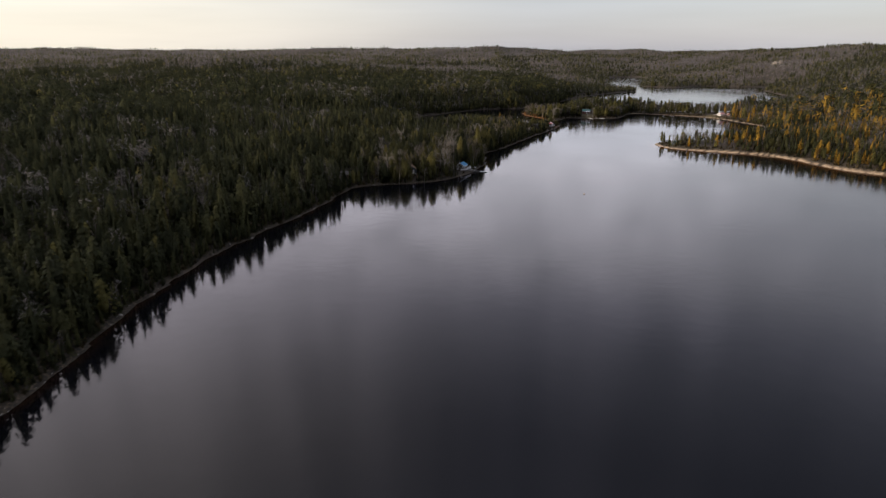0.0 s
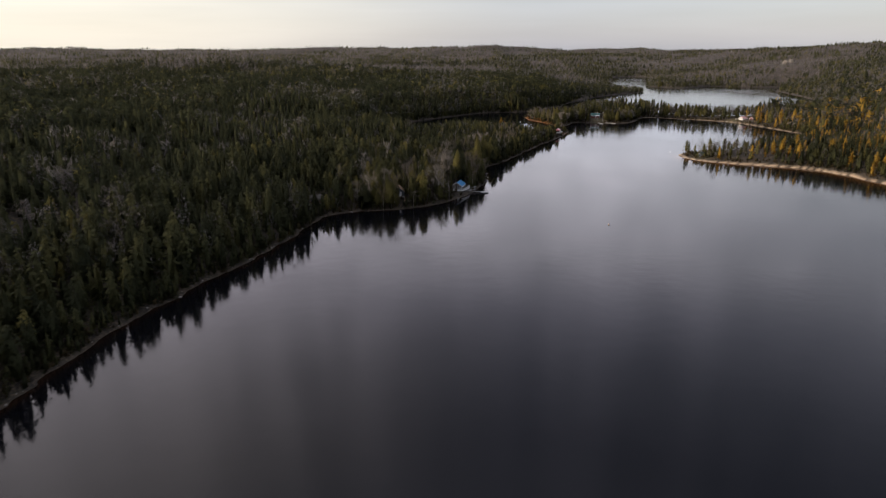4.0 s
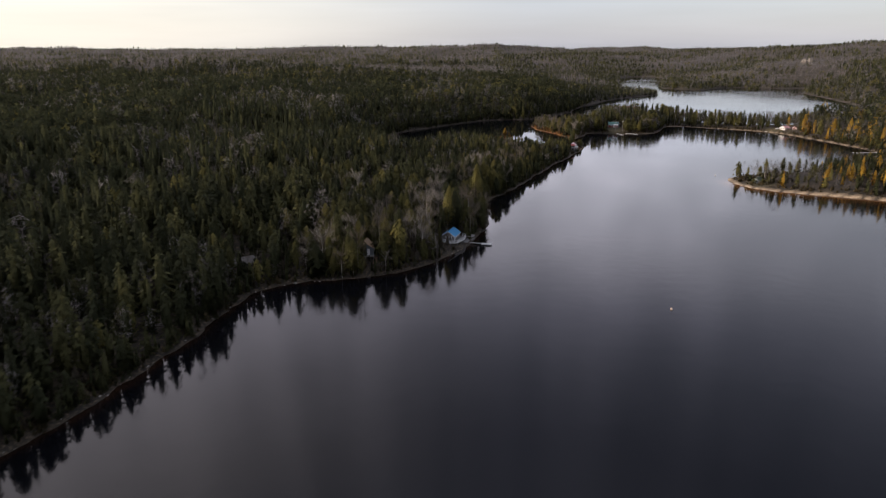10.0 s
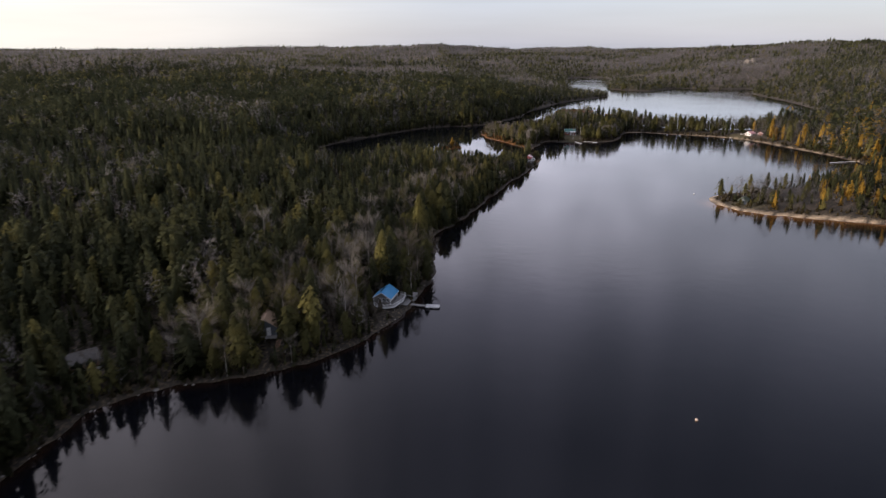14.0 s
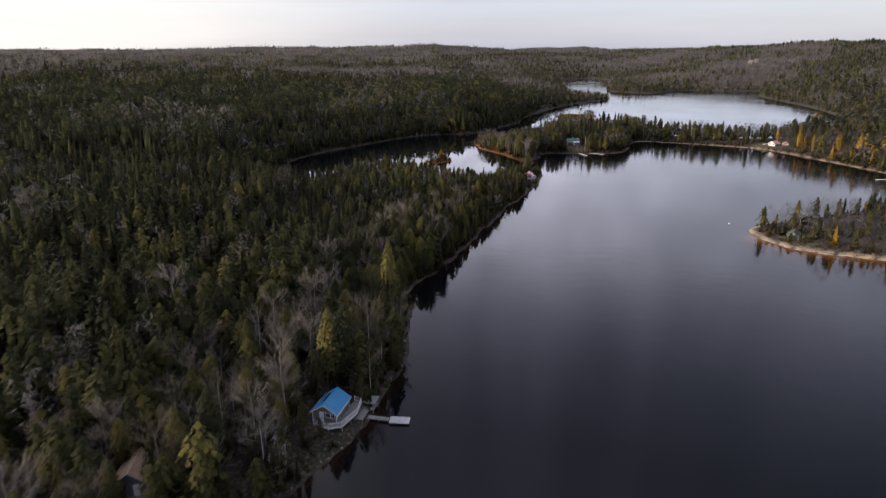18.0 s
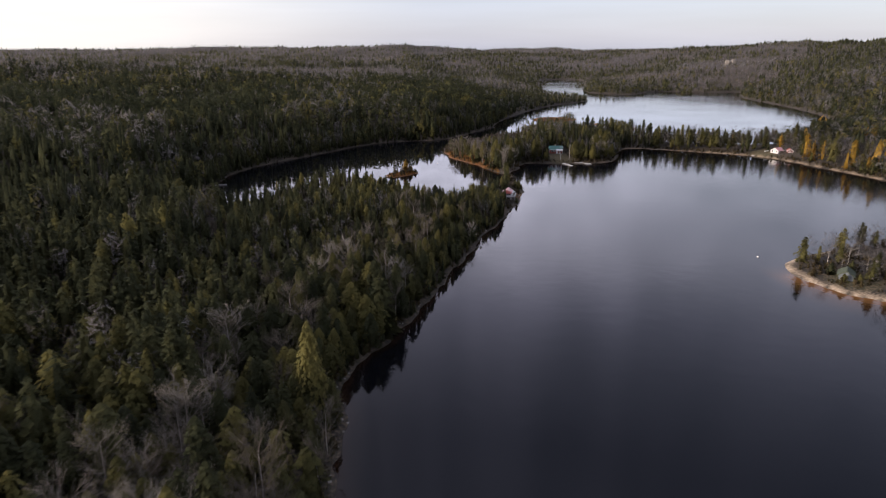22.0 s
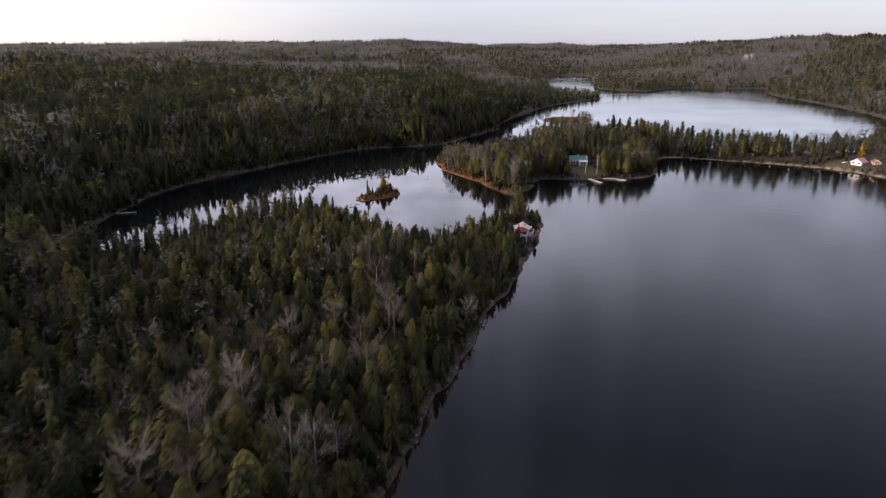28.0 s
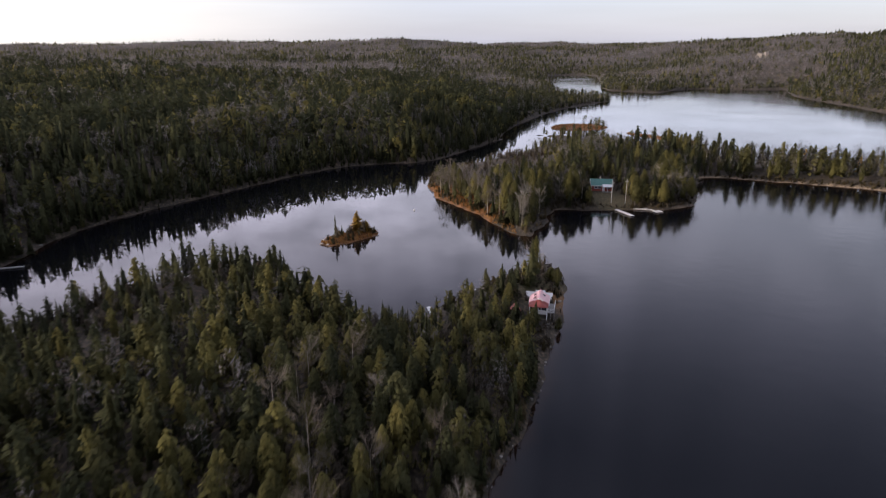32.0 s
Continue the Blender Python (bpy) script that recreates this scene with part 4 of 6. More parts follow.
# close-set trees along the farther shores
P = scatter(3.0, -320, 330, 180, 640, 341)
d = shore_distance(P)
s = (d > 0.2) & (d < 15) & (route_distance(P) > 120) & in_view(P) & ~cabin_woods(P)
for x, y, r in CLEAR:
    s &= np.hypot(P[:, 0] - x, P[:, 1] - y) > r
for poly in ISLES[:3]:
    s &= sdf(P, poly) > 0
P, d = P[s], d[s]
kk = kind_of(P, rng)
for k_, kind in ((0, "spruce"), (1, "olive")):
    q = (kk == k_) | (kk > 1) & (k_ == 0)
    STUFF.setdefault((kind, 2), []).append((P[q], ground_height(P[q], d[q]) - 0.2, rng.uniform(4, 10.5, q.sum()), rng.uniform(0, 1, q.sum())))
# trees that crowd the shores of the upper lake
P = scatter(3.4, 180, 660, 400, 1060, 345)
d = shore_distance(P)
s = (d > 0.2) & (d < 9) & ~cabin_woods(P) & in_view(P)
P, d = P[s], d[s]
kk = rng.uniform(0, 1, len(P))
for kind, lo, hi_ in (("spruce", 0.0, 0.5), ("olive", 0.5, 0.7), ("bare", 0.7, 1.0)):
    q = (kk >= lo) & (kk < hi_)
    STUFF.setdefault((kind, 3), []).append((P[q], ground_height(P[q], d[q]) - 0.3, rng.uniform(3, 8, q.sum()), rng.uniform(0, 0.6, q.sum())))
# low dark firs that hide the bank of the bay
P = scatter(2.0, -120, 130, 225, 640, 361)
d = shore_distance(P)
s = (d > 0.0) & (d < 6) & (P[:, 0] < np.interp(P[:, 1], (225, 250, 306, 357, 431, 449, 523, 605, 697), (-62, -72, -70, -48, 4, 62, 112, 140, 185)))
s &= np.hypot(P[:, 0] + 90, P[:, 1] - 303) > 6
P, d = P[s], d[s]
STUFF[("spruce", 2)].append((P, ground_height(P, d) - 0.5, rng.uniform(2.4, 6.5, len(P)), rng.uniform(0, 0.5, len(P))))
# young firs and cedars under the tall trees of the neck
P = scatter(3.3, -75, 76, 60, 262, 371)
d = shore_distance(P)
s = (d > 1.5) & (fore_distance(P) < 62)
for x, y, r in CLEAR:
    s &= np.hypot(P[:, 0] - x, P[:, 1] - y) > r
P, d = P[s], d[s]
u = rng.uniform(0, 1, len(P))
for kind, lo, hi_ in (("spruce", 0.0, 0.62), ("olive", 0.62, 1.0)):
    q = (u >= lo) & (u < hi_)
    STUFF[(kind, 2)].append((P[q], ground_height(P[q], d[q]) - 0.2, rng.uniform(2.6, 6.2, q.sum()), rng.uniform(0, 0.6, q.sum())))
# grey leafless brush between the trees
LOD[("brush", 1)] = protos(lambda r: round_crown(r, 18, 0.36, 0.05), 6, 600, False)
P = scatter(3.1, -150, 190, -320, 470, 331)
d = shore_distance(P)
s = (d > 2.2) & ((route_distance(P) < 130) | (P[:, 1] > 296)) & in_view(P) & ((P[:, 0] < 84) | (P[:, 1] > 296)) & (wob(P, 46, 1.1) + 0.5 * wob(P, 19, 0.3) > np.where((P[:, 0] > -75) & (P[:, 1] < 75) & (P[:, 1] > -55), -0.6, 0.15))
for x, y, r in CLEAR:
    s &= (np.hypot(P[:, 0] - x, P[:, 1] - y) > r) | (P[:, 0] > 55) & (P[:, 1] > 248) & (P[:, 1] < 290) | (np.hypot(P[:, 0] - x, P[:, 1] - y) > 6.2) & (P[:, 1] < 20) | (y == -10) | (y == -20)
P, d = P[s], d[s]
BRUSH = (P, ground_height(P, d) - 0.2, rng.uniform(1.8, 5.0, len(P)) * np.where((P[:, 0] > 50) & (P[:, 1] < 290), 0.55, 1), rng.uniform(0, 0.55, len(P)))
ob = forest_mesh("brush", "brush", 1, *BRUSH, M["brush"], np.random.default_rng(333))
tagged(ob, "grey leafless brush between the forest trees", "brush", kind="stuff")
for bi, (P, z, d, lod, hi) in enumerate(TREES):
    rng = np.random.default_rng(900 + bi)
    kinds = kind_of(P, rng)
    for ki, kind in enumerate(KINDS):
        s = np.where(kinds == ki)[0]
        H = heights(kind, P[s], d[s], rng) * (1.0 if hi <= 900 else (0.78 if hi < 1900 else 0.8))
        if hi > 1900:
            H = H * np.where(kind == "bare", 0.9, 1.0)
        tint = rng.uniform(0, 1, len(s)) if lod < 3 else rng.uniform(0, 1, len(s)) * {"spruce": 0.5, "olive": 0.3, "bare": 1.0, "larch": 0.6}[kind]
        # the same shade put into darker crown tints inland of the west shore
        shade_tint = np.clip((-62 - P[s][:, 0]) / 40, 0, 1)
        tint = tint * (1 - 0.35 * shade_tint * (kind != "bare"))
        # sunlight on the cove and the cabin woods put into lighter crown tints
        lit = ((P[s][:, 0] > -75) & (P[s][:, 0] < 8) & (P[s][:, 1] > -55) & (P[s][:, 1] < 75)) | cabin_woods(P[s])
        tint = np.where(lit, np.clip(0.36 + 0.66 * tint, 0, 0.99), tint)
        if kind == "larch":
            tint = 0.42 * tint
        # leafless crowns stay paler in the cabin woods, as if sunlit
        if kind == "bare" and lod < 3:
            tint = np.where(cabin_woods(P[s]), 1.0, 0.55) * tint
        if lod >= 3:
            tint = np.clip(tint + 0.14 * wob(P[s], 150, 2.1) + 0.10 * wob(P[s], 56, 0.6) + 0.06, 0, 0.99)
        rest = np.ones(len(s), bool)
        if lod == 0 and len(s):
            # the stretch that the flight passes lowest over: single trees
            order = np.argsort(fore_distance(P[s]))
            one = order[:LIMIT[kind]]
            rest[one] = False
            for j, i in enumerate(one):
                tree_thing(kind, P[s[i], 0], P[s[i], 1], z[s[i]] - 0.1, H[i], rng.uniform(0, 6.28), j, rng.uniform(0.85, 1.2))
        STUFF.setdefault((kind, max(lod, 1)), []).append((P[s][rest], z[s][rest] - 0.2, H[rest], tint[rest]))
# the woods go on behind the flight and to its sides
P = scatter(6.5, -420, 520, -800, 420, 351)
d = shore_distance(P)
s = (d > 3) & ~in_view(P)
P, d = P[s], d[s]
rng = np.random.default_rng(352)
for kind, lo, hi_ in (("spruce", 0.0, 0.7), ("olive", 0.7, 1.0)):
    u = np.random.default_rng(353).uniform(0, 1, len(P))
    q = (u >= lo) & (u < hi_)
    STUFF.setdefault((kind, 4), []).append((P[q], ground_height(P[q], d[q]) - 0.2, rng.uniform(8, 15, q.sum()), rng.uniform(0, 1, q.sum())))
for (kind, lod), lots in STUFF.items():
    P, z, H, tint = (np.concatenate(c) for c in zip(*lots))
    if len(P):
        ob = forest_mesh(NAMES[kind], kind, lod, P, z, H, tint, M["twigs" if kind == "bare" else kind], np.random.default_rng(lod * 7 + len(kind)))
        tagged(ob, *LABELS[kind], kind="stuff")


# ---- buildings and docks: shared parts ----
M["blue_roof"] = surface("blue_sheet_metal", (0.035, 0.20, 0.42), (0.07, 0.30, 0.56), 0.8, 0.38, 0.08, 0.0, 9, (1, 6, 1), 0.1)
M["grey_siding"] = surface("weathered_grey_siding", (0.10, 0.095, 0.09), (0.20, 0.185, 0.175), 1.2, 0.85, 0.3, 0, 7, (0.4, 0.4, 8), 0.1)
M["slate_siding"] = surface("slate_grey_siding", (0.075, 0.085, 0.095), (0.13, 0.145, 0.16), 1.2, 0.85, 0.3, 0, 7, (0.4, 0.4, 8), 0.1)
M["white"] = surface("white_paint", (0.55, 0.56, 0.58), (0.80, 0.80, 0.80), 1.5, 0.6, 0.1, 0, 30, rand=0.1)
M["grey_wood"] = surface("silvered_wood", (0.13, 0.125, 0.12), (0.30, 0.29, 0.28), 2.2, 0.9, 0.4, 0, 14, (7, 0.7, 1), 0.3)
M["pale_wood"] = surface("pale_boards", (0.34, 0.34, 0.35), (0.62, 0.61, 0.60), 2.2, 0.85, 0.3, 0, 14, (7, 0.7, 1), 0.3)
M["brown_wood"] = surface("brown_boards", (0.11, 0.06, 0.035), (0.24, 0.14, 0.085), 2.0, 0.85, 0.4, 0, 14, (1, 6, 1), 0.3)
M["tan_roof"] = surface("tan_shingles", (0.25, 0.165, 0.10), (0.42, 0.30, 0.20), 1.4, 0.9, 0.4, 0, 8, (1, 1, 3), 0.1)
M["grey_roof"] = surface("grey_shingles", (0.085, 0.078, 0.072), (0.17, 0.155, 0.145), 1.4, 0.9, 0.4, 0, 8, (1, 1, 3), 0.1)
M["green_roof"] = surface("green_sheet_metal", (0.028, 0.10, 0.085), (0.055, 0.17, 0.145), 0.9, 0.45, 0.1, 0, 9, (1, 6, 1), 0.1)
M["moss_roof"] = surface("mossy_shingles", (0.035, 0.045, 0.030), (0.085, 0.10, 0.06), 2.0, 0.9, 0.4, 0, 14)
M["red_roof"] = surface("red_sheet_metal", (0.36, 0.085, 0.075), (0.50, 0.15, 0.13), 0.9, 0.5, 0.1, 0, 9, (1, 6, 1), 0.1)
M["dull_red"] = surface("dull_red_roofing", (0.30, 0.075, 0.065), (0.45, 0.14, 0.12), 0.9, 0.6, 0.1, 0, 9, (1, 6, 1), 0.1)
M["pink_roof"] = surface("faded_red_sheet_metal", (0.55, 0.26, 0.27), (0.72, 0.42, 0.43), 0.9, 0.35, 0.1, 0, 9, (1, 6, 1), 0.1)
M["red_siding"] = surface("red_brown_siding", (0.14, 0.032, 0.022), (0.25, 0.065, 0.045), 1.2, 0.8, 0.3, 0, 7, (0.4, 0.4, 8), 0.1)
M["white_siding"] = surface("white_siding", (0.44, 0.42, 0.41), (0.62, 0.60, 0.585), 1.0, 0.7, 0.2, 0, 7, (0.4, 0.4, 8), 0.1)
M["dark_metal"] = surface("dark_metal", (0.03, 0.03, 0.033), (0.07, 0.07, 0.075), 3, 0.5, 0.1, 0.6)
M["steel"] = surface("flue_steel", (0.35, 0.35, 0.36), (0.55, 0.55, 0.56), 5, 0.35, 0.1, 0.9)
M["stone"] = surface("shore_stone", (0.10, 0.092, 0.084), (0.29, 0.27, 0.245), 1.6, 0.9, 0.6, 0, 12, rand=0.45)
M["crag"] = surface("weathered_hill_rock", (0.15, 0.135, 0.118), (0.27, 0.245, 0.215), 0.5, 0.95, 0.6, 0, 4, rand=0.3)
M["orange"] = surface("orange_plastic", (0.46, 0.33, 0.25), (0.60, 0.47, 0.38), 4, 0.5, 0.1)
M["grass"] = foliage("rust_grass", (0.10, 0.05, 0.018), (0.22, 0.105, 0.03), (0.34, 0.20, 0.07), 0.9)
M["shrub"] = foliage("shore_shrubs", (0.035, 0.03, 0.016), (0.07, 0.056, 0.03), (0.13, 0.10, 0.055), 0.9)
g_, N_, L_, b_ = base_material("window_glass")
b_.inputs["Base Color"].default_value = (0.02, 0.022, 0.026, 1)
b_.inputs["Roughness"].default_value = 0.06
M["glass"] = g_


def part(name, bm, material, parent, label=""):
    """Links a bmesh as one mesh object under a thing or a part."""
    me = bpy.data.meshes.new(name)
    bmesh.ops.recalc_face_normals(bm, faces=bm.faces)
    bm.to_mesh(me)
    bm.free()
    me.materials.append(material)
    ob = new(name, me)
    ob.parent = parent
    if label:
        ob["label"] = label
    return ob


def box(bm, c, s, rz=0.0, rx=0.0, ry=0.0):
    m_ = Matrix.Translation(c) @ Euler((rx, ry, rz)).to_matrix().to_4x4() @ Matrix.Diagonal((*s, 1))
    bmesh.ops.create_cube(bm, size=1, matrix=m_)
    return bm


def boxes(*items):
    bm = bmesh.new()
    for it in items:
        box(bm, *it)
    return bm


def prism(bm, outline, axis_vec):
    """A solid from a flat outline, pushed along axis_vec."""
    a = [bm.verts.new(p) for p in outline]
    b = [bm.verts.new(Vector(p) + Vector(axis_vec)) for p in outline]
    bm.faces.new(a)
    bm.faces.new(b[::-1])
    for i in range(len(a)):
        j = (i + 1) % len(a)
        bm.faces.new((a[i], a[j], b[j], b[i]))
    return bm


def rod(bm, p0, p1, r, sides=8, r1=None):
    p0, p1 = Vector(p0), Vector(p1)
    m_ = Matrix.Translation((p0 + p1) / 2) @ (p1 - p0).to_track_quat("Z", "Y").to_matrix().to_4x4()
    bmesh.ops.create_cone(bm, cap_ends=True, segments=sides, radius1=r, radius2=r if r1 is None else r1, depth=(p1 - p0).length, matrix=m_)
    return bm


def thing(name, label, category, x, y, z, rz=0.0, group=""):
    e = new(name)
    e.empty_display_size = 0.5
    e.matrix_world = pose(x, y, z, 0, 0, rz)
    return tagged(e, label, category, group)


FACE = {"S": (0, -1), "N": (0, 1), "E": (1, 0), "W": (-1, 0)}


def opening(parent, kind, face, along, sill, wd, ht, half_w, half_l, trim="white", panes=2):
    """A framed window or a door on one wall of a house."""
    fx, fy = FACE[face]
    off = half_l if fy else half_w
    cx, cy = (along, fy * off) if fy else (fx * off, along)
    cz = sill + ht / 2

    def b3(u, v, n, su, sv, sn):
        # u along the wall, v up, n outward
        if fy:
            return ((cx + u, cy + fy * n, cz + v), (su, sn, sv))
        return ((cx + fx * n, cy + u, cz + v), (sn, su, sv))

    t = 0.09
    fr = boxes(b3(-wd / 2, 0, 0.03, t, ht + t, 0.07), b3(wd / 2, 0, 0.03, t, ht + t, 0.07), b3(0, ht / 2, 0.03, wd - t, t, 0.07), b3(0, -ht / 2, 0.035, wd - t, t, 0.09))
    if kind == "window":
        w_ = part("window", fr, M[trim], parent)
        part("pane", boxes(b3(0, 0, 0.012, wd - t, ht - t, 0.02)), M["glass"], w_)
        for i in range(1, panes):
            part("mullion", boxes(b3(-wd / 2 + wd * i / panes, 0, 0.035, 0.05, ht - t, 0.03)), M[trim], w_)
        return w_
    d_ = part("door", boxes(b3(0, 0, 0.02, wd - t, ht - t, 0.04)), M[trim], parent)
    part("door_frame", fr, M[trim], d_)
    hb = bmesh.new()
    c_, _ = b3(wd * 0.34, -0.05, 0.07, 0, 0, 0)
    bmesh.ops.create_uvsphere(hb, u_segments=8, v_segments=6, radius=0.035, matrix=Matrix.Translation(c_))
    part("handle", hb, M["dark_metal"], d_)
    return d_


def gable_house(e, w, l, floor, wh, rh, wall, roof, trim="white", over=0.38, thick=0.12, roof_w=None):
    """Walls with two gables, ridge along y, roof slopes, ridge cap, barge boards and posts."""
    hw, hl = w / 2, l / 2
    bm = prism(bmesh.new(), [(-hw, -hl, floor), (hw, -hl, floor), (hw, -hl, floor + wh), (0, -hl, floor + wh + rh), (-hw, -hl, floor + wh)], (0, l, 0))
    part("wall", bm, M[wall], e)
    k = rh / hw
    z_e, z_r = floor + wh - over * k, floor + wh + rh
    for s, mat in ((1, roof), (-1, roof_w or roof)):
        o = [(0, -hl - over, z_r + 0.02), (s * (hw + over), -hl - over, z_e + 0.02), (s * (hw + over), -hl - over, z_e + 0.02 + thick), (0, -hl - over, z_r + 0.02 + thick)]
        slope = part("roof_slope", prism(bmesh.new(), o, (0, l + 2 * over, 0)), M[mat], e)
        part("fascia", boxes(((s * (hw + over + 0.02), 0, z_e + 0.03), (0.04, l + 2 * over, 0.18))), M[trim], slope)
        for t in (-1, 1):
            y = t * (hl + over + 0.025)
            o2 = [(0, y - 0.02, z_r - 0.12), (s * (hw + over), y - 0.02, z_e - 0.12), (s * (hw + over), y - 0.02, z_e + thick), (0, y - 0.02, z_r + thick)]
            part("barge_board", prism(bmesh.new(), o2, (0, 0.04, 0)), M[trim], slope)
    part("ridge_cap", boxes(((0, 0, z_r + thick + 0.01), (0.34, l + 2 * over, 0.05))), M[roof], e)
    for s in (-1, 1):
        for t in (-1, 1):
            part("corner_board", boxes(((s * (hw + 0.005), t * (hl + 0.005), floor + wh / 2 - 0.03), (0.13, 0.13, wh - 0.05))), M[trim], e)


def posts(e, pts, top, low, r=0.09, mat="grey_wood"):
    for x, y in pts:
        part("post", rod(bmesh.new(), (x, y, low), (x, y, top), r, 8), M[mat], e)


def railing(e, run, z, h=0.95, mat="white", gap=0.16):
    """Posts, two rails and balusters along a run of corners."""
    for (x0, y0), (x1, y1) in zip(run[:-1], run[1:]):
        ln = math.hypot(x1 - x0, y1 - y0)
        a = math.atan2(y1 - y0, x1 - x0)
        mx, my = (x0 + x1) / 2, (y0 + y1) / 2
        r_ = part("railing", boxes(((mx, my, z + h), (ln + 0.08, 0.11, 0.06), a)), M[mat], e)
        part("bottom_rail", boxes(((mx, my, z + 0.14), (ln, 0.05, 0.06), a)), M[mat], r_)
        bm = bmesh.new()
        n = max(2, int(ln / gap))
        for i in range(1, n):
            q = i / n
            box(bm, (x0 + (x1 - x0) * q, y0 + (y1 - y0) * q, z + 0.15 + (h - 0.17) / 2), (0.035, 0.035, h - 0.17), a)
        part("balusters", bm, M[mat], r_)
        m_ = max(1, round(ln / 2.0))
        for i in range(m_ + 1):
            q = i / m_
            part("rail_post", boxes(((x0 + (x1 - x0) * q, y0 + (y1 - y0) * q, z + (h + 0.08) / 2), (0.1, 0.1, h + 0.08), a)), M[mat], r_)


def plank_deck(e, corners, z, mat, name="deck", th=0.14):
    bm = prism(bmesh.new(), [(x, y, z - th) for x, y in corners], (0, 0, th))
    return part(name, bm, M[mat], e)


def dock(x, y, rz, ln, wd, z=0.42, label="grey wooden dock on posts at the water's edge", mat="grey_wood", float_=False, group=""):
    """A straight dock from its shore end along +x: stringers, planks, posts or floats."""
    e = thing("floating_dock" if float_ else "dock", label, "dock", x, y, 0, rz, group)
    n = max(4, int(ln / 0.42))
    w = ln / n
    for i in range(n):
        part("plank", boxes(((w * (i + 0.5), 0, z + 0.003 * (i % 3)), (w - 0.03, wd, 0.05))), M[mat], e)
    for s in (-1, 1):
        part("stringer", boxes(((ln / 2, s * (wd / 2 - 0.08), z - 0.12), (ln - 0.04, 0.1, 0.18))), M["grey_wood"], e)
    if float_:
        for q in (0.2, 0.8):
            part("pontoon", boxes(((ln * q, 0, z - 0.36), (ln * 0.24, wd * 0.85, 0.32))), M["dark_metal"], e)
    else:
        for q in (0.06, 0.5, 0.95):
            for s in (-1, 1):
                part("post", rod(bmesh.new(), (ln * q, s * (wd / 2 + 0.02), -1.6), (ln * q, s * (wd / 2 + 0.02), z + 0.3), 0.06, 8), M["grey_wood"], e)
    return e


# ---- the blue-roofed cottage on the shore ----
def blue_cottage():
    cx, cy, rz = -15.9, 1.2, -16.3
    zg = height_at(-14.5, 0.5)
    e = thing("cottage", "grey-sided lake cottage with a bright blue metal roof and white-railed deck", "cottage", cx, cy, zg, rz)
    fl, wh, rh = 2.15 - zg, 2.1, 1.6
    gable_house(e, 5.0, 6.4, fl, wh, rh, "grey_siding", "blue_roof")
    hw, hl = 2.5, 3.2
    opening(e, "door", "S", -0.6, fl + 0.05, 0.9, 2.0, hw, hl)
    opening(e, "window", "S", 0.75, fl + 0.95, 0.95, 1.05, hw, hl)
    opening(e, "window", "S", 1.75, fl + 0.95, 0.8, 1.05, hw, hl)
    for i in range(6):
        opening(e, "window", "E", -2.5 + i * 1.0, fl + 1.15, 0.74, 0.85, hw, hl, panes=1)
    for y in (-1.5, 1.5):
        opening(e, "window", "W", y, fl + 1.0, 0.9, 1.0, hw, hl)
    k = math.atan2(rh, hw)
    part("skylight", boxes(((-0.85, 0.2, fl + wh + rh - 0.85 * rh / hw + 0.19), (0.55, 3.4, 0.06), 0, 0, -k)), M["glass"], e, "long dark roof window")
    flue = rod(bmesh.new(), (-1.15, -1.5, fl + wh + 0.6), (-1.15, -1.5, fl + wh + rh + 0.55), 0.11, 10)
    f_ = part("flue", flue, M["steel"], e, "steel stove pipe")
    part("flue_cap", rod(bmesh.new(), (-1.15, -1.5, fl + wh + rh + 0.6), (-1.15, -1.5, fl + wh + rh + 0.75), 0.19, 10, 0.05), M["dark_metal"], f_)
    run = [(-1.9, -4.4), (1.6, -5.3), (3.9, -4.0), (5.0, 1.2), (4.4, 5.1), (2.75, 5.6)]
    plank_deck(e, [(-2.5, -3.2), *[(x, y) for x, y in run], (2.5, 3.2), (2.5, -3.2)], fl - 0.03, "grey_wood")
    rim = bmesh.new()
    for (x0, y0), (x1, y1) in zip(run[:-1], run[1:]):
        box(rim, ((x0 + x1) / 2, (y0 + y1) / 2, fl - 0.14), (math.hypot(x1 - x0, y1 - y0) + 0.05, 0.06, 0.24), math.atan2(y1 - y0, x1 - x0))
    part("deck_skirt", rim, M["white"], e)
    railing(e, run, fl - 0.03)
    low = -zg - 1.2
    posts(e, [(-1.7, -4.2), (0.0, -4.8), (1.6, -5.2), (3.9, -3.9), (4.6, -1.2), (4.8, 1.2), (4.3, 4.8), (-2.3, -3.0), (2.3, -3.0), (2.3, 0), (2.3, 3.0), (-2.3, 3.0)], fl - 0.17, low)
    # landing between the deck and the water
    la = thing("landing", "grey wooden landing with a low shelter roof beside the cottage deck", "deck", -9.6, 4.0, 0, rz)
    plank_deck(la, [(-1.3, -3.6), (1.0, -3.6), (1.0, 0.2), (1.9, 0.4), (1.9, 3.4), (-1.2, 3.4)], 0.95, "grey_wood", "platform")
    part("shelter_roof", boxes(((0.5, 2.4, 2.0), (3.0, 2.9, 0.1), 0, 0.06, 0.0)), M["grey_wood"], la)
    posts(la, [(-0.9, 1.1), (1.85, 1.1), (-0.9, 3.7), (1.85, 3.7)], 2.0, 0.9, 0.06)
    posts(la, [(-1.1, -3.4), (0.85, -3.4), (1.75, 0.6), (1.75, 3.2), (-1.0, 3.2)], 0.85, -1.5)
    for i in range(3):
        part("step", boxes(((-1.55 - 0.3 * i, -2.4, 1.15 + 0.28 * i), (0.32, 1.1, 0.07))), M["grey_wood"], la)
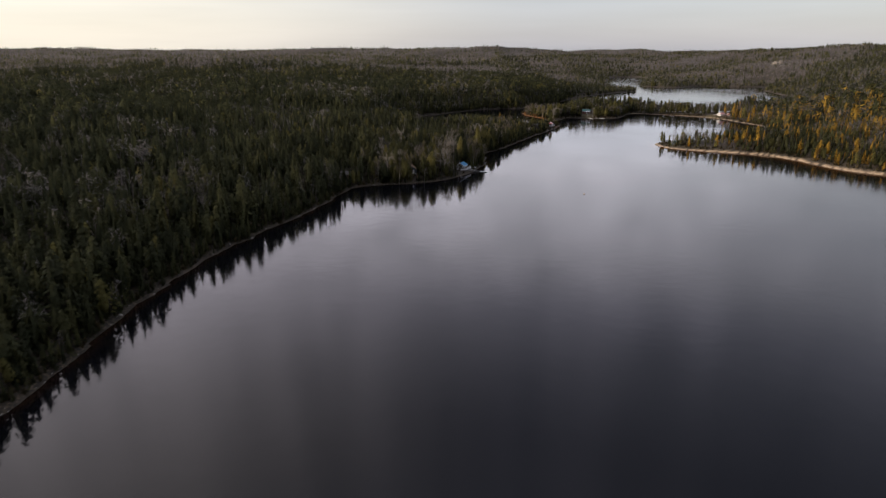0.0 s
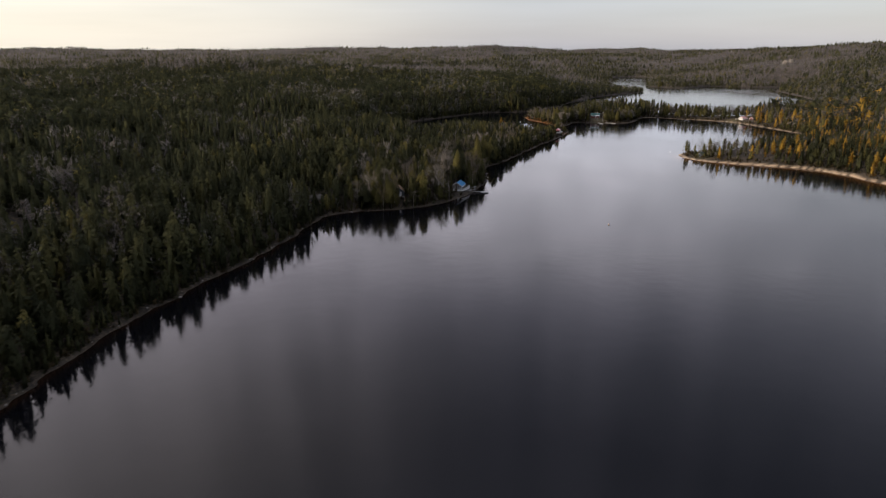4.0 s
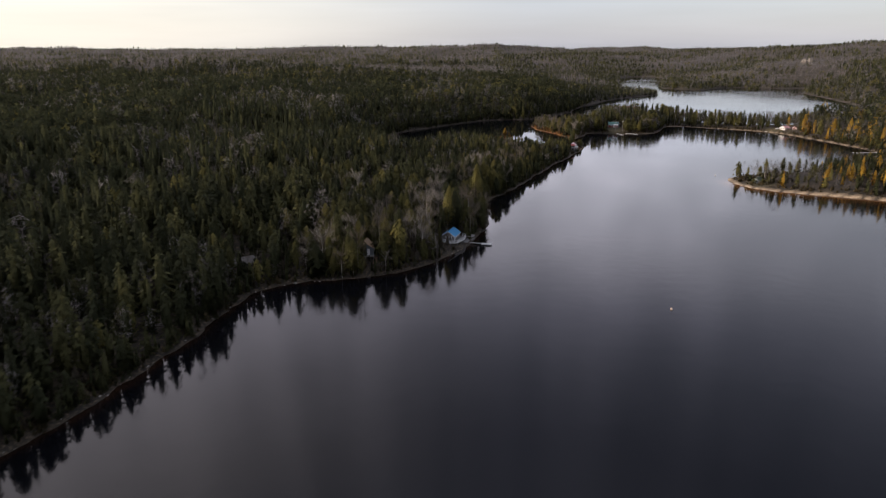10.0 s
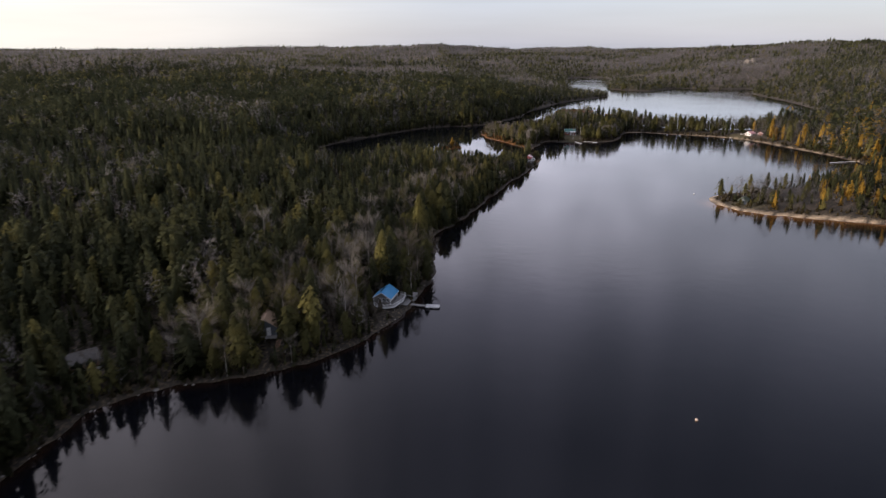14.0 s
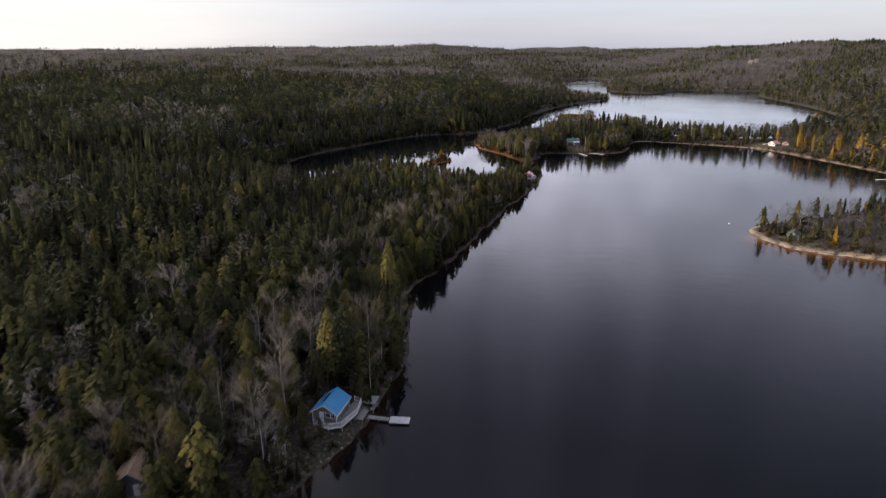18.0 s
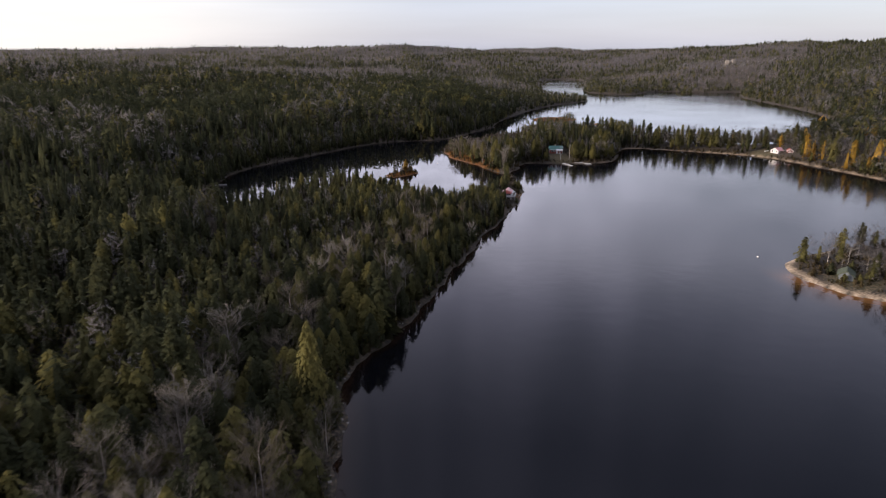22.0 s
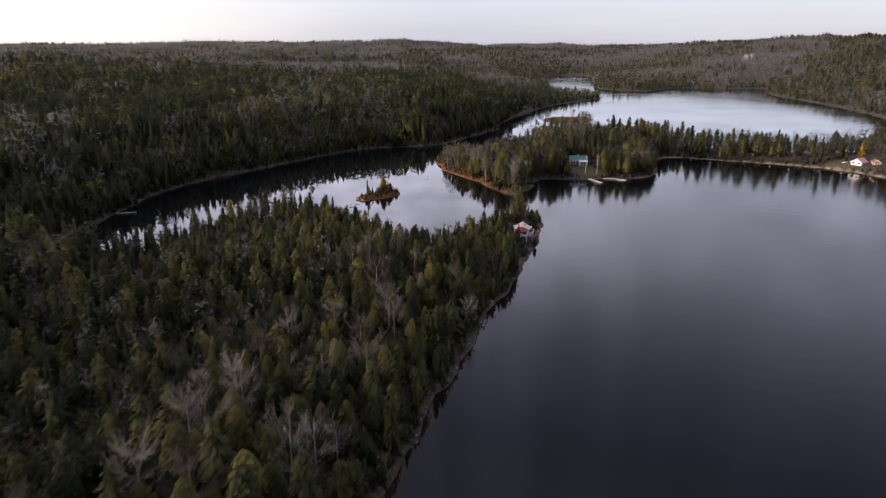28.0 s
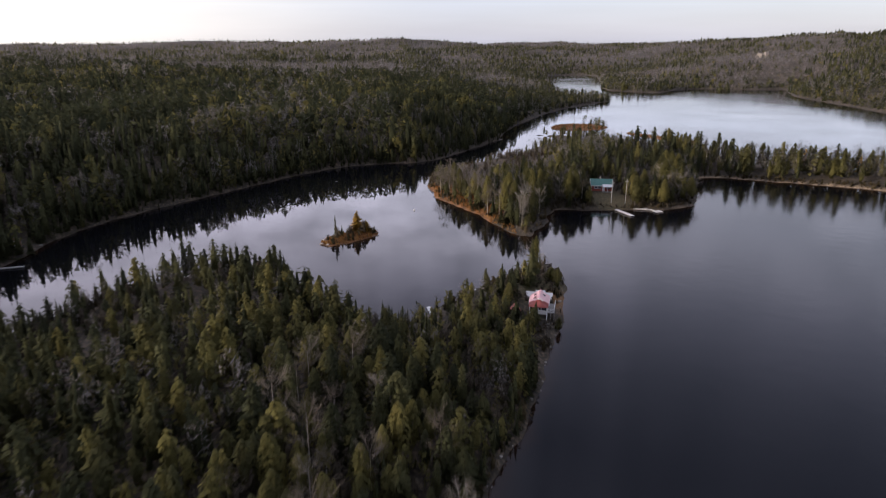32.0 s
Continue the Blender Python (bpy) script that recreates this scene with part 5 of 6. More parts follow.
    g = thing("gangway", "narrow grey wooden gangway between landing and float", "gangway", -8.7, 1.85, 0, -11)
    n = 12
    for i in range(n):
        part("plank", boxes(((0.18 + i * 0.37, 0, 0.62 - 0.012 * i), (0.34, 1.1, 0.05))), M["grey_wood"], g)
    for s in (-1, 1):
        part("stringer", boxes(((2.2, s * 0.5, 0.48), (4.4, 0.09, 0.16), 0, 0, 0.03)), M["grey_wood"], g)
    posts(g, [(0.3, -0.55), (0.3, 0.55), (2.2, -0.55), (2.2, 0.55)], 0.5, -1.5, 0.06)
    dock(-4.25, 0.95, -7, 4.1, 2.3, 0.42, "pale floating dock moored off the blue-roofed cottage", "pale_wood", True)


def plain_cottage(label, x, y, rz, w, l, z, wh, rh, wall, roof, wins, doors, trim="white", deck=None, name="cottage", chimney=None):
    zg = height_at(x, y)
    e = thing(name, label, name.replace("_", " "), x, y, zg, rz)
    fl = z - zg
    gable_house(e, w, l, fl, wh, rh, wall, roof, trim)
    for face, along, sill, ww, hh in wins:
        opening(e, "window", face, along, fl + sill, ww, hh, w / 2, l / 2, trim)
    for face, along in doors:
        opening(e, "door", face, along, fl + 0.05, 0.9, 2.0, w / 2, l / 2, "white")
    if deck:
        x0, x1, y0, y1 = deck
        plank_deck(e, [(x0, y0), (x1, y0), (x1, y1), (x0, y1)], fl - 0.03, "grey_wood")
        posts(e, [(x0 + 0.1, y0 + 0.1), (x1 - 0.1, y0 + 0.1), ((x0 + x1) / 2, y0 + 0.1)], fl - 0.17, -2.5)
    posts(e, [(s * (w / 2 - 0.15), t * (l / 2 - 0.15)) for s in (-1, 1) for t in (-1, 0, 1)], fl, -2.0, 0.12)
    if chimney:
        part("chimney", boxes(((chimney[0], chimney[1], fl + wh + rh + 0.2), (0.5, 0.5, 1.3))), M["stone"], e)
    return e


blue_cottage()
# the small cottage above the stony beach, with its wooden stair
plain_cottage("slate-grey cottage with a tan shingle roof among the trees", -45.0, -20.6, 6, 5.4, 6.4, 3.3, 2.3, 1.9, "slate_siding", "tan_roof",
              [("S", -1.1, 1.0, 0.8, 0.9), ("E", -1, 1.0, 0.9, 0.9), ("E", 1.2, 1.0, 0.9, 0.9)], [("S", 0.9)], "slate_siding", (-2.9, 2.9, -5.0, -3.2))
st = thing("stair", "brown wooden stair down to the stony beach", "stair", -40.9, -25.8, 0, 0)
for i in range(14):
    part("tread", boxes(((0, -0.52 * i, 3.05 - 0.19 * i), (1.0, 0.34, 0.05))), M["brown_wood"], st)
for s in (-1, 1):
    part("stringer", boxes(((s * 0.52, -3.4, 1.72), (0.06, 7.6, 0.2), 0, math.atan2(0.19, 0.52))), M["brown_wood"], st)
plain_cottage("brown cabin with a broad grey shingle roof and white windows", -83.3, -37.4, -52, 5.2, 6.6, 2.8, 2.1, 1.4, "brown_wood", "grey_roof",
              [("E", -2.1, 0.9, 1.0, 0.9), ("E", -0.7, 0.9, 1.0, 0.9), ("E", 0.7, 0.9, 1.0, 0.9), ("E", 2.1, 0.9, 1.0, 0.9), ("S", 0, 1.0, 1.2, 0.9)], [], "grey_siding", (2.6, 4.2, -2.8, 3.2), "cabin")
# the house on the narrow tip, with pink-red roofs
red = plain_cottage("white house with a faded pink metal roof on the wooded tip", 64.2, 238.6, -17, 4.0, 4.6, 2.4, 2.0, 1.3, "white_siding", "pink_roof",
                    [("E", -1.4, 0.8, 0.8, 0.9), ("E", 0.2, 0.8, 1.1, 1.0), ("W", -1, 0.8, 1.0, 1.0)], [("E", 1.6)], "white", (2.0, 3.7, -2.8, 2.9), "house")
fl_ = 2.4 - height_at(64.2, 238.6)
bm = bmesh.new()
vs = [bm.verts.new(p) for p in ((-2.25, -4.4, fl_ + 1.75), (2.25, -4.4, fl_ + 1.75), (2.25, -2.55, fl_ + 2.2), (0, -2.55, fl_ + 3.25), (-2.25, -2.55, fl_ + 2.2), (0, -3.3, fl_ + 3.0))]
for f in ((0, 1, 5), (1, 2, 3, 5), (0, 5, 3, 4)):
    bm.faces.new([vs[i] for i in f])
bmesh.ops.solidify(bm, geom=bm.faces[:], thickness=0.1)
part("porch_roof", bm, M["red_roof"], red, "bright red hipped porch roof")
posts(red, [(-2.0, -4.2), (0, -4.2), (2.0, -4.2)], fl_ + 1.75, -2.0, 0.08, "white")
part("porch_screen", boxes(((0, -3.35, fl_ + 0.5), (3.9, 1.6, 1.0))), M["white_siding"], red)
for u in (-1.3, 0.0, 1.3):
    w_ = part("porch_window", boxes(((u, -4.16, fl_ + 1.36), (1.1, 0.05, 0.7))), M["glass"], red)
    part("window_frame", boxes(((u, -4.19, fl_ + 0.98), (1.2, 0.06, 0.07)), ((u, -4.19, fl_ + 1.73), (1.2, 0.06, 0.07))), M["white"], w_)
for y_ in (-0.9, 1.0):
    part("roof_window", boxes(((-1.05, y_, fl_ + 2.0 + 1.3 * (1 - 1.05 / 2.0) + 0.19), (0.75, 0.7, 0.07), 0, 0, -math.atan2(1.3, 2.0))), M["glass"], red, "dark roof window")
part("roof_window", boxes(((1.0, 0.8, fl_ + 2.0 + 0.65 + 0.19), (0.65, 0.6, 0.07), 0, 0, math.atan2(1.3, 2.0))), M["glass"], red, "dark roof window")
railing(red, [(2.1, -2.7), (3.6, -2.7), (3.6, 2.8)], fl_ - 0.03, 0.9)
nd = thing("deck", "pale boarded deck on posts behind the house on the tip", "deck", 65.8, 246.3, 0, -17)
plank_deck(nd, [(-3.4, -1.6), (3.4, -1.6), (3.4, 2.2), (-3.4, 2.2)], 2.3, "pale_wood", "platform")
posts(nd, [(-3.2, -1.4), (3.2, -1.4), (-3.2, 2.0), (3.2, 2.0)], 2.2, -0.5)
part("bench", boxes(((0.3, 1.8, 2.6), (2.4, 0.5, 0.5))), M["white"], nd)
shed = plain_cottage("small brown shed with a red metal roof among the trees", 57.4, 233.4, 10, 1.1, 1.1, 2.6, 2.1, 0.5, "brown_wood", "red_roof", [], [("S", 0)], "red_roof", None, "shed")
dock(38.9, 239.8, 97, 6.2, 1.0, 0.32, "white narrow floating dock on the quiet bay", "white", True)
dock(51.0, 256.0, 18, 2.8, 1.0, 0.32, "small white swimming raft on the quiet bay", "white", True)


for i, (x, y, h) in enumerate(((6.6, 301, 0.55), (7.2, 304.4, 0.7), (8.6, 299.6, 0.5), (6.4, 306, 0.45), (23.8, 312, 0.55))):
    bm = bmesh.new()
    bmesh.ops.create_icosphere(bm, subdivisions=2, radius=h)
    for v in bm.verts:
        v.co = Vector((v.co.x * (1.2 + 0.2 * math.sin(5 * v.co.y + i)), v.co.y * (1 + 0.2 * math.cos(4 * v.co.z)), v.co.z * 0.6))
    me = bpy.data.meshes.new("boulder")
    bm.to_mesh(me)
    bm.free()
    me.materials.append(M["stone"])
    o = new("boulder", me)
    o.matrix_world = pose(x, y, height_at(x, y) + 0.1, rz=i * 70)
    tagged(o, "pale grey boulder on the bay islet", "boulder", "islet boulders")


def boat(x, y, z, rz, ln, mat, label, upside=False):
    """An open boat: hull of swept ribs, thwarts, gunwale."""
    e = thing("boat", label, "boat", x, y, z, rz)
    bm = bmesh.new()
    rings = []
    for i in range(9):
        q = i / 8
        w = 0.68 * (1 - max(0, (q - 0.45) / 0.55) ** 2.2)
        ring = []
        for j in range(7):
            a = math.pi * j / 6
            ring.append(bm.verts.new((q * ln - ln / 2, max(w, 0.02) * math.cos(a), 0.5 + 0.12 * q * q - 0.5 * math.sin(a) ** 0.8)))
        rings.append(ring)
    for a_, b__ in zip(rings[:-1], rings[1:]):
        for j in range(6):
            bm.faces.new((a_[j], a_[j + 1], b__[j + 1], b__[j]))
    bm.faces.new(rings[0])
    bmesh.ops.solidify(bm, geom=bm.faces[:], thickness=0.04)
    part("hull", bm, M[mat], e)
    for q in (-0.28, 0.02, 0.26):
        part("thwart", boxes(((q * ln, 0, 0.36), (0.25, 1.05, 0.04))), M["pale_wood"], e)
    if upside:
        e.matrix_world = pose(x, y, z + 0.6, 180, 0, rz)
    return e


boat(64.2, 264.6, height_at(64.2, 264.6), 30, 3.8, "white", "white open boat turned over on the shore", True)

# the green-roofed house across the narrows
gh = plain_cottage("red-brown house with a green metal roof on a lawn", 117.8, 358.2, 79, 6.6, 8.4, 3.6, 2.5, 1.9, "red_siding", "green_roof",
                   [("W", 2.4, 0.9, 1.3, 1.2), ("W", 0.9, 0.9, 1.3, 1.2), ("N", 0, 1.0, 1.2, 1.1), ("W", -2.6, 0.9, 1.5, 1.2)], [("W", -0.7)], "white", None, "house", (0.9, 0.4))
fg = 3.6 - height_at(117.8, 358.2)
pg = prism(bmesh.new(), [(-5.2, -4.3, fg + 2.05), (-3.3, -4.3, fg + 2.75), (-3.3, -4.3, fg + 2.87), (-5.2, -4.3, fg + 2.17)], (0, 4.2, 0))
part("porch_roof", pg, M["white"], gh, "white lean-to porch roof")
posts(gh, [(-5.0, -4.1), (-5.0, -2.2), (-5.0, -0.3)], fg + 2.05, -2.0, 0.07, "white")
plank_deck(gh, [(-5.2, -4.3), (-3.3, -4.3), (-3.3, 0.0), (-5.2, 0.0)], fg - 0.03, "grey_wood")
for x, y, h in ((116.9, 341.8, 9.5), (122.4, 341.0, 10.5)):
    e = thing("utility_pole", "grey weathered wooden utility pole on the lawn", "utility pole", x, y, height_at(x, y) - 0.3, 12, "poles by the house")
    part("pole", rod(bmesh.new(), (0, 0, 0), (0, 0, h), 0.15, 8, 0.1), M["grey_wood"], e)
    part("crossarm", boxes(((0, 0, h - 1.2), (1.8, 0.1, 0.12))), M["grey_wood"], e)
    for s in (-0.75, 0.75):
        part("insulator", rod(bmesh.new(), (s, 0, h - 1.14), (s, 0, h - 0.95), 0.05, 6), M["white"], e)
dock(117.2, 336.2, -74, 10.4, 1.7, 0.42, "long grey dock below the green-roofed house", "pale_wood")
dock(124.6, 337.6, -18, 5.4, 2.6, 0.42, "broad grey dock by the green-roofed house", "pale_wood")
dock(129.8, 335.6, -50, 2.6, 0.9, 0.40, "narrow grey dock walkway", "pale_wood")
dock(130.6, 331.8, 10, 3.4, 2.6, 0.36, "pale floating dock by the green-roofed house", "pale_wood", True)

# the white house on the strand
plain_cottage("white house with a faded pink roof on the sandy strand", 268.4, 352.6, -62, 5.2, 6.4, 2.2, 2.0, 1.7, "white_siding", "pink_roof",
              [("S", -1.4, 0.9, 1.0, 1.1), ("S", 1.4, 0.9, 1.0, 1.1), ("W", -1.5, 0.9, 1.1, 1.1), ("W", 1.5, 0.9, 1.1, 1.1), ("E", 0, 0.9, 1.1, 1.1)], [("W", 0.0)], "white", None, "house")
plain_cottage("small red shed with white-framed windows by the house", 275.2, 349.6, -25, 3.4, 4.4, 2.4, 2.1, 1.1, "red_siding", "dull_red",
              [("S", -0.8, 0.9, 0.8, 0.9), ("S", 0.8, 0.9, 0.8, 0.9), ("W", 0, 0.9, 0.8, 0.9)], [], "white", None, "shed")
boat(264.2, 357.6, height_at(264.2, 357.6), 20, 3.6, "white", "white open boat drawn up on the sand", False)
dock(252.6, 355.4, -4, 4.8, 1.5, 0.32, "low pale dock off the sandy strand", "pale_wood")
dock(280.5, 235.8, 187, 18.5, 1.1, 0.45, "long white dock reaching out from the shore", "white")

# the house on the point
plain_cottage("grey house with a moss-green shingle roof on the point", 148.6, 120.4, -38, 4.0, 5.0, 1.0, 1.9, 1.2, "slate_siding", "moss_roof",
              [("W", -1.8, 0.8, 0.9, 0.9), ("W", 0, 0.8, 0.9, 0.9), ("W", 1.8, 0.8, 0.9, 0.9), ("S", 0, 0.8, 1.1, 0.9)], [], "moss_roof", None, "house")
# the hut on the far side of the bay
plain_cottage("brown boathouse with a faded pink roof by the bay", -91.5, 301.6, 65, 5.0, 6.4, 1.5, 2.2, 1.4, "brown_wood", "grey_roof",
              [("E", 0, 0.9, 1.1, 0.9)], [("S", 0)], "grey_siding", None, "boathouse")
dock(-88.4, 303.6, 43, 5.8, 1.2, 0.4, "grey wooden dock by the boathouse")
dock(-85.2, 284.0, 12, 7.2, 1.1, 0.4, "narrow grey dock on the bay shore")


# ---- buoys ----
def buoy(x, y, mat, label):
    e = thing("buoy", label, "buoy", x, y, 0)
    bm = bmesh.new()
    bmesh.ops.create_uvsphere(bm, u_segments=14, v_segments=10, radius=0.34, matrix=Matrix.Translation((0, 0, 0.16)) @ Matrix.Diagonal((1, 1, 0.85, 1)))
    part("float", bm, M[mat], e)
    part("ring", rod(bmesh.new(), (0, 0, 0.42), (0, 0, 0.58), 0.07, 8), M["dark_metal"], e)


buoy(50.4, -59.8, "orange", "pale orange mooring buoy on the open water")
buoy(135.2, 145.8, "white", "white mooring buoy off the sandy point")
buoy(38.2, 343.1, "white", "white mooring buoy on the quiet bay")

# ---- single trees that stand out ----
SINGLE = [("olive", 60.5, 229.5, 5.0, 1.3, ""), ("olive", 67.0, 230.5, 3.6, 1.3, ""), ("olive", 57.0, 240.0, 6.0, 1.2, ""), ("spruce", 58.8, 244.5, 6.5, 1.1, ""),
          ("spruce", 146.0, 138.6, 8.8, 1.0, "lone dark spruce at the end of the sandy point"),
          ("spruce", 65.4, 253.6, 13.0, 0.8, "tall dark spruce beside the house on the tip"),
          ("spruce", 57.0, 249.5, 7.5, 1.1, "dark spruce on the wooded tip"), ("spruce", 73.6, 258.0, 4.6, 1.5, ""), ("olive", 67.2, 257.4, 12.5, 0.55, "thin pale green pine on the wooded tip"), ("olive", 71.5, 257.0, 4.5, 1.5, ""),
          ("larch", 17.4, 312.6, 7.6, 1.45, "bright golden larch on the bay islet"), ("larch", 20.4, 313.4, 4.0, 1.6, "low golden larch on the bay islet"),
          ("spruce", 10.6, 306.6, 7.8, 0.5, "thin ragged pine on the bay islet"), ("spruce", 12.6, 307.6, 4.2, 0.7, "small ragged pine on the bay islet"),
          
          ("olive", -33.9, 11.0, 15.0, 0.8, "tall yellow-green pine behind the blue-roofed cottage"), ("bare", -25.2, 1.2, 17.0, 0.8, "tall pale dead birch beside the cottage"),
          ("olive", -17.0, 10.6, 19.0, 0.72, "tall yellow-green pine behind the cottage"), ("olive", -19.6, -8.6, 9.5, 0.6, "slim yellow-green cedar by the cottage deck"),
          ("bare", -45.8, 5.9, 12.0, 1.35, ""), ("bare", -64.8, 36.3, 14.0, 1, ""), ("bare", -58.3, 36.0, 15.0, 0.9, ""), ("bare", -50.6, 35.7, 14.5, 0.8, ""),
          ("olive", -62.5, -5.4, 12.5, 1.1, ""), ("olive", -6.4, 53.4, 21.0, 0.62, "very tall pale green pine at the water's edge"),
          ("bare", -4.8, 116.9, 12.0, 1.5, "broad pale leafless birch in the forest"), ("bare", 16.5, 138.5, 12.0, 1.2, ""), ("bare", 9.2, 135.3, 12.5, 1.1, ""),
          ("bare", 20.3, 161.4, 12.0, 1.0, ""), ("bare", 50.0, 340.0, 8.0, 1.2, ""), ("bare", 54.0, 366.0, 9.0, 1.2, ""), ("bare", 51.0, 380.0, 9.5, 1.2, ""),
          ("bare", 57.0, 395.0, 10.0, 1.2, ""), ("bare", 62.0, 352.0, 10.0, 1.2, ""), ("bare", 76.0, 322.0, 9.0, 1.3, ""), ("olive", 107.0, 348.0, 7.0, 1.7, "rounded cedar by the green-roofed house"),
          ("olive", 144.8, 116.2, 3.6, 1.4, "dark rounded cedar in front of the house on the point"), ("olive", 149.2, 115.4, 3.2, 1.5, ""), ("spruce", 152.5, 123.5, 4.6, 1.2, ""), ("spruce", 146.4, 124.4, 4.0, 1.3, ""), ("bare", 152.0, 134.0, 6.0, 1.8, ""), ("bare", 157.0, 131.0, 6.5, 1.8, ""), ("bare", 163.0, 135.0, 7.5, 1.6, ""), ("bare", 151.0, 126.0, 4.5, 1.7, ""), ("bare", 158.0, 124.0, 5.5, 1.7, ""),
          ("bare", 68.5, 266.0, 8.0, 1.2, ""),
          ("olive", -86.5, -42.5, 11.5, 0.95, "yellow-green pine in front of the brown cabin"), ("bare", -77.6, -40.6, 8.0, 1.2, ""), ("spruce", -80.8, -43.2, 5.0, 1.2, ""), ("bare", -80.2, -41.4, 7.0, 1.2, ""),
          ("olive", -41.4, -21.2, 11.0, 0.9, "rounded pine beside the tan-roofed cottage"), ("olive", -53.0, -27.5, 9.5, 0.8, ""), ("bare", -56.5, -29.0, 8.5, 1.3, ""), ("bare", -37.2, -24.6, 8.5, 1.2, ""), ("bare", -33.5, -20.5, 8.0, 1.2, ""),
          ("bare", -27.8, -14.5, 6.5, 1.3, ""), ("bare", -24.2, -9.5, 6.0, 1.3, "")]
# tall ragged pines that rise above the isle and the strand
for x, y, h in ((104, 372, 15), (110, 378, 17), (128, 368, 15), (136, 374, 16.5), (144, 382, 15), (152, 388, 16), (122, 388, 16), (98, 366, 13), (160, 396, 14), (116, 398, 16),
                (196, 398, 14), (203, 396, 15.5), (209, 401, 13), (222, 398, 12.5), (243, 388, 13), (283, 352, 15), (292, 344, 14)):
    SINGLE.append(("spruce", x, y, h, 0.75, "tall ragged dark pine above the woods by the lake"))
for i, (kind, x, y, h, fat, lab) in enumerate(SINGLE):
    tree_thing(kind, x, y, height_at(x, y) - 0.1, h, i * 1.7, i, fat, lab)

# trees on the near rim of the wooded isle and by the point
rng = np.random.default_rng(64)
P = scatter(4.2, 46, 190, 312, 405, 65)
d = shore_distance(P)
s = (d > 2.0) & (d < 17)
for x, y, r in CLEAR:
    s &= np.hypot(P[:, 0] - x, P[:, 1] - y) > r
P, d = P[s], d[s]
for i, (x, y) in enumerate(P):
    u = rng.uniform()
    kind = "bare" if u < (0.6 if x < 86 else 0.38) else ("olive" if u < 0.82 else "spruce")
    h_ = rng.uniform(6.0, 11.5) if kind == "bare" else rng.uniform(5.0, 14.5)
    h_ *= 0.5 if y > 380 and x < 100 else 1.0
    tree_thing(kind, x, y, height_at(x, y) - 0.1, h_, i * 2.1, i, rng.uniform(0.8, 1.25))

# ---- shore stones, shrubs, marsh grass ----
def stones(n_big, seed):
    rng = np.random.default_rng(seed)
    P = scatter(1.3, -112, 82, -300, 282, seed)
    d = shore_distance(P)
    s = (d > -0.5) & (d < 0.8) & (P[:, 0] < 82)
    P, d = P[s], d[s]
    keep = rng.uniform(0, 1, len(P)) < 0.3
    P, d = P[keep], d[keep]
    z = np.maximum(ground_height(P, d), -0.12)
    shapes = []
    for i in range(6):
        bm = bmesh.new()
        bmesh.ops.create_icosphere(bm, subdivisions=1, radius=0.5)
        for v in bm.verts:
            v.co *= rng.uniform(0.7, 1.15)
            v.co.z *= 0.6
        shapes.append((np.array([v.co[:] for v in bm.verts]), np.array([[v.index for v in f.verts] for f in bm.faces])))
        bm.free()
    size = rng.uniform(0.3, 0.8, len(P)) * np.where(rng.uniform(0, 1, len(P)) < 0.08, 2.0, 1.0)
    order = np.argsort(-size)
    big, rest = order[:n_big], order[n_big:]
    meshes = [mesh_from("boulder", v, f, M["stone"], None, False) for v, f in shapes]
    for j, i in enumerate(big):
        o = new("boulder", meshes[j % 6])
        o.matrix_world = Matrix.LocRotScale((P[i, 0], P[i, 1], z[i] + 0.1), Euler((0, 0, j)), (size[i],) * 3)
        tagged(o, "pale grey boulder at the water's edge", "boulder", "shore boulders")
    Vs, Fs, n = [], [], 0
    for j, i in enumerate(rest):
        v, f = shapes[j % 6]
        Vs.append(v * size[i] + [P[i, 0], P[i, 1], z[i] + 0.05])
        Fs.append(f + n)
        n += len(v)
    tagged(new("shore_stones", mesh_from("shore_stones", np.concatenate(Vs), np.concatenate(Fs), M["stone"])), "pale grey stones lining the lake shore", "stones", kind="stuff")


stones(60, 41)


def shrub_band():
    rng = np.random.default_rng(77)
    P = scatter(1.9, -112, 290, -300, 470, 78)
    d = shore_distance(P)
    s = (d > 0.4) & (d < 4.0) & (beach_amount(P) < 0.9) | (d > 3.0) & (d < 9) & (beach_amount(P) > 0.9)
    s |= (np.hypot(P[:, 0] - 152, P[:, 1] - 127) < 17) & (d > 2.6)
    for x, y, r in CLEAR:
        if (x, y) not in ((148, 127), (155, 124), (145, 119)):
            s &= np.hypot(P[:, 0] - x, P[:, 1] - y) > r * 0.9
    s &= np.hypot(P[:, 0] - 148.6, P[:, 1] - 120.4) > 3.5
    s &= (P[:, 1] < 225) | (P[:, 0] > np.interp(P[:, 1], (225, 250, 306, 357, 431, 449), (-62, -72, -70, -48, 4, 62)))
    P, d = P[s], d[s]
    k = rng.uniform(0, 1, len(P)) < 0.7
    P, d = P[k], d[k]
    LOD[("shrub", 1)] = protos(lambda r: round_crown(r, 20, 0.5, 0.02), 6, 300, False)
    ob = forest_mesh("shrubs", "shrub", 1, P, ground_height(P, d) - 0.1, rng.uniform(0.7, 2.6, len(P)), rng.uniform(0, 1, len(P)), M["shrub"], rng)
    tagged(ob, "low brown shrubs along the lake shore", "shrubs", kind="stuff")


shrub_band()
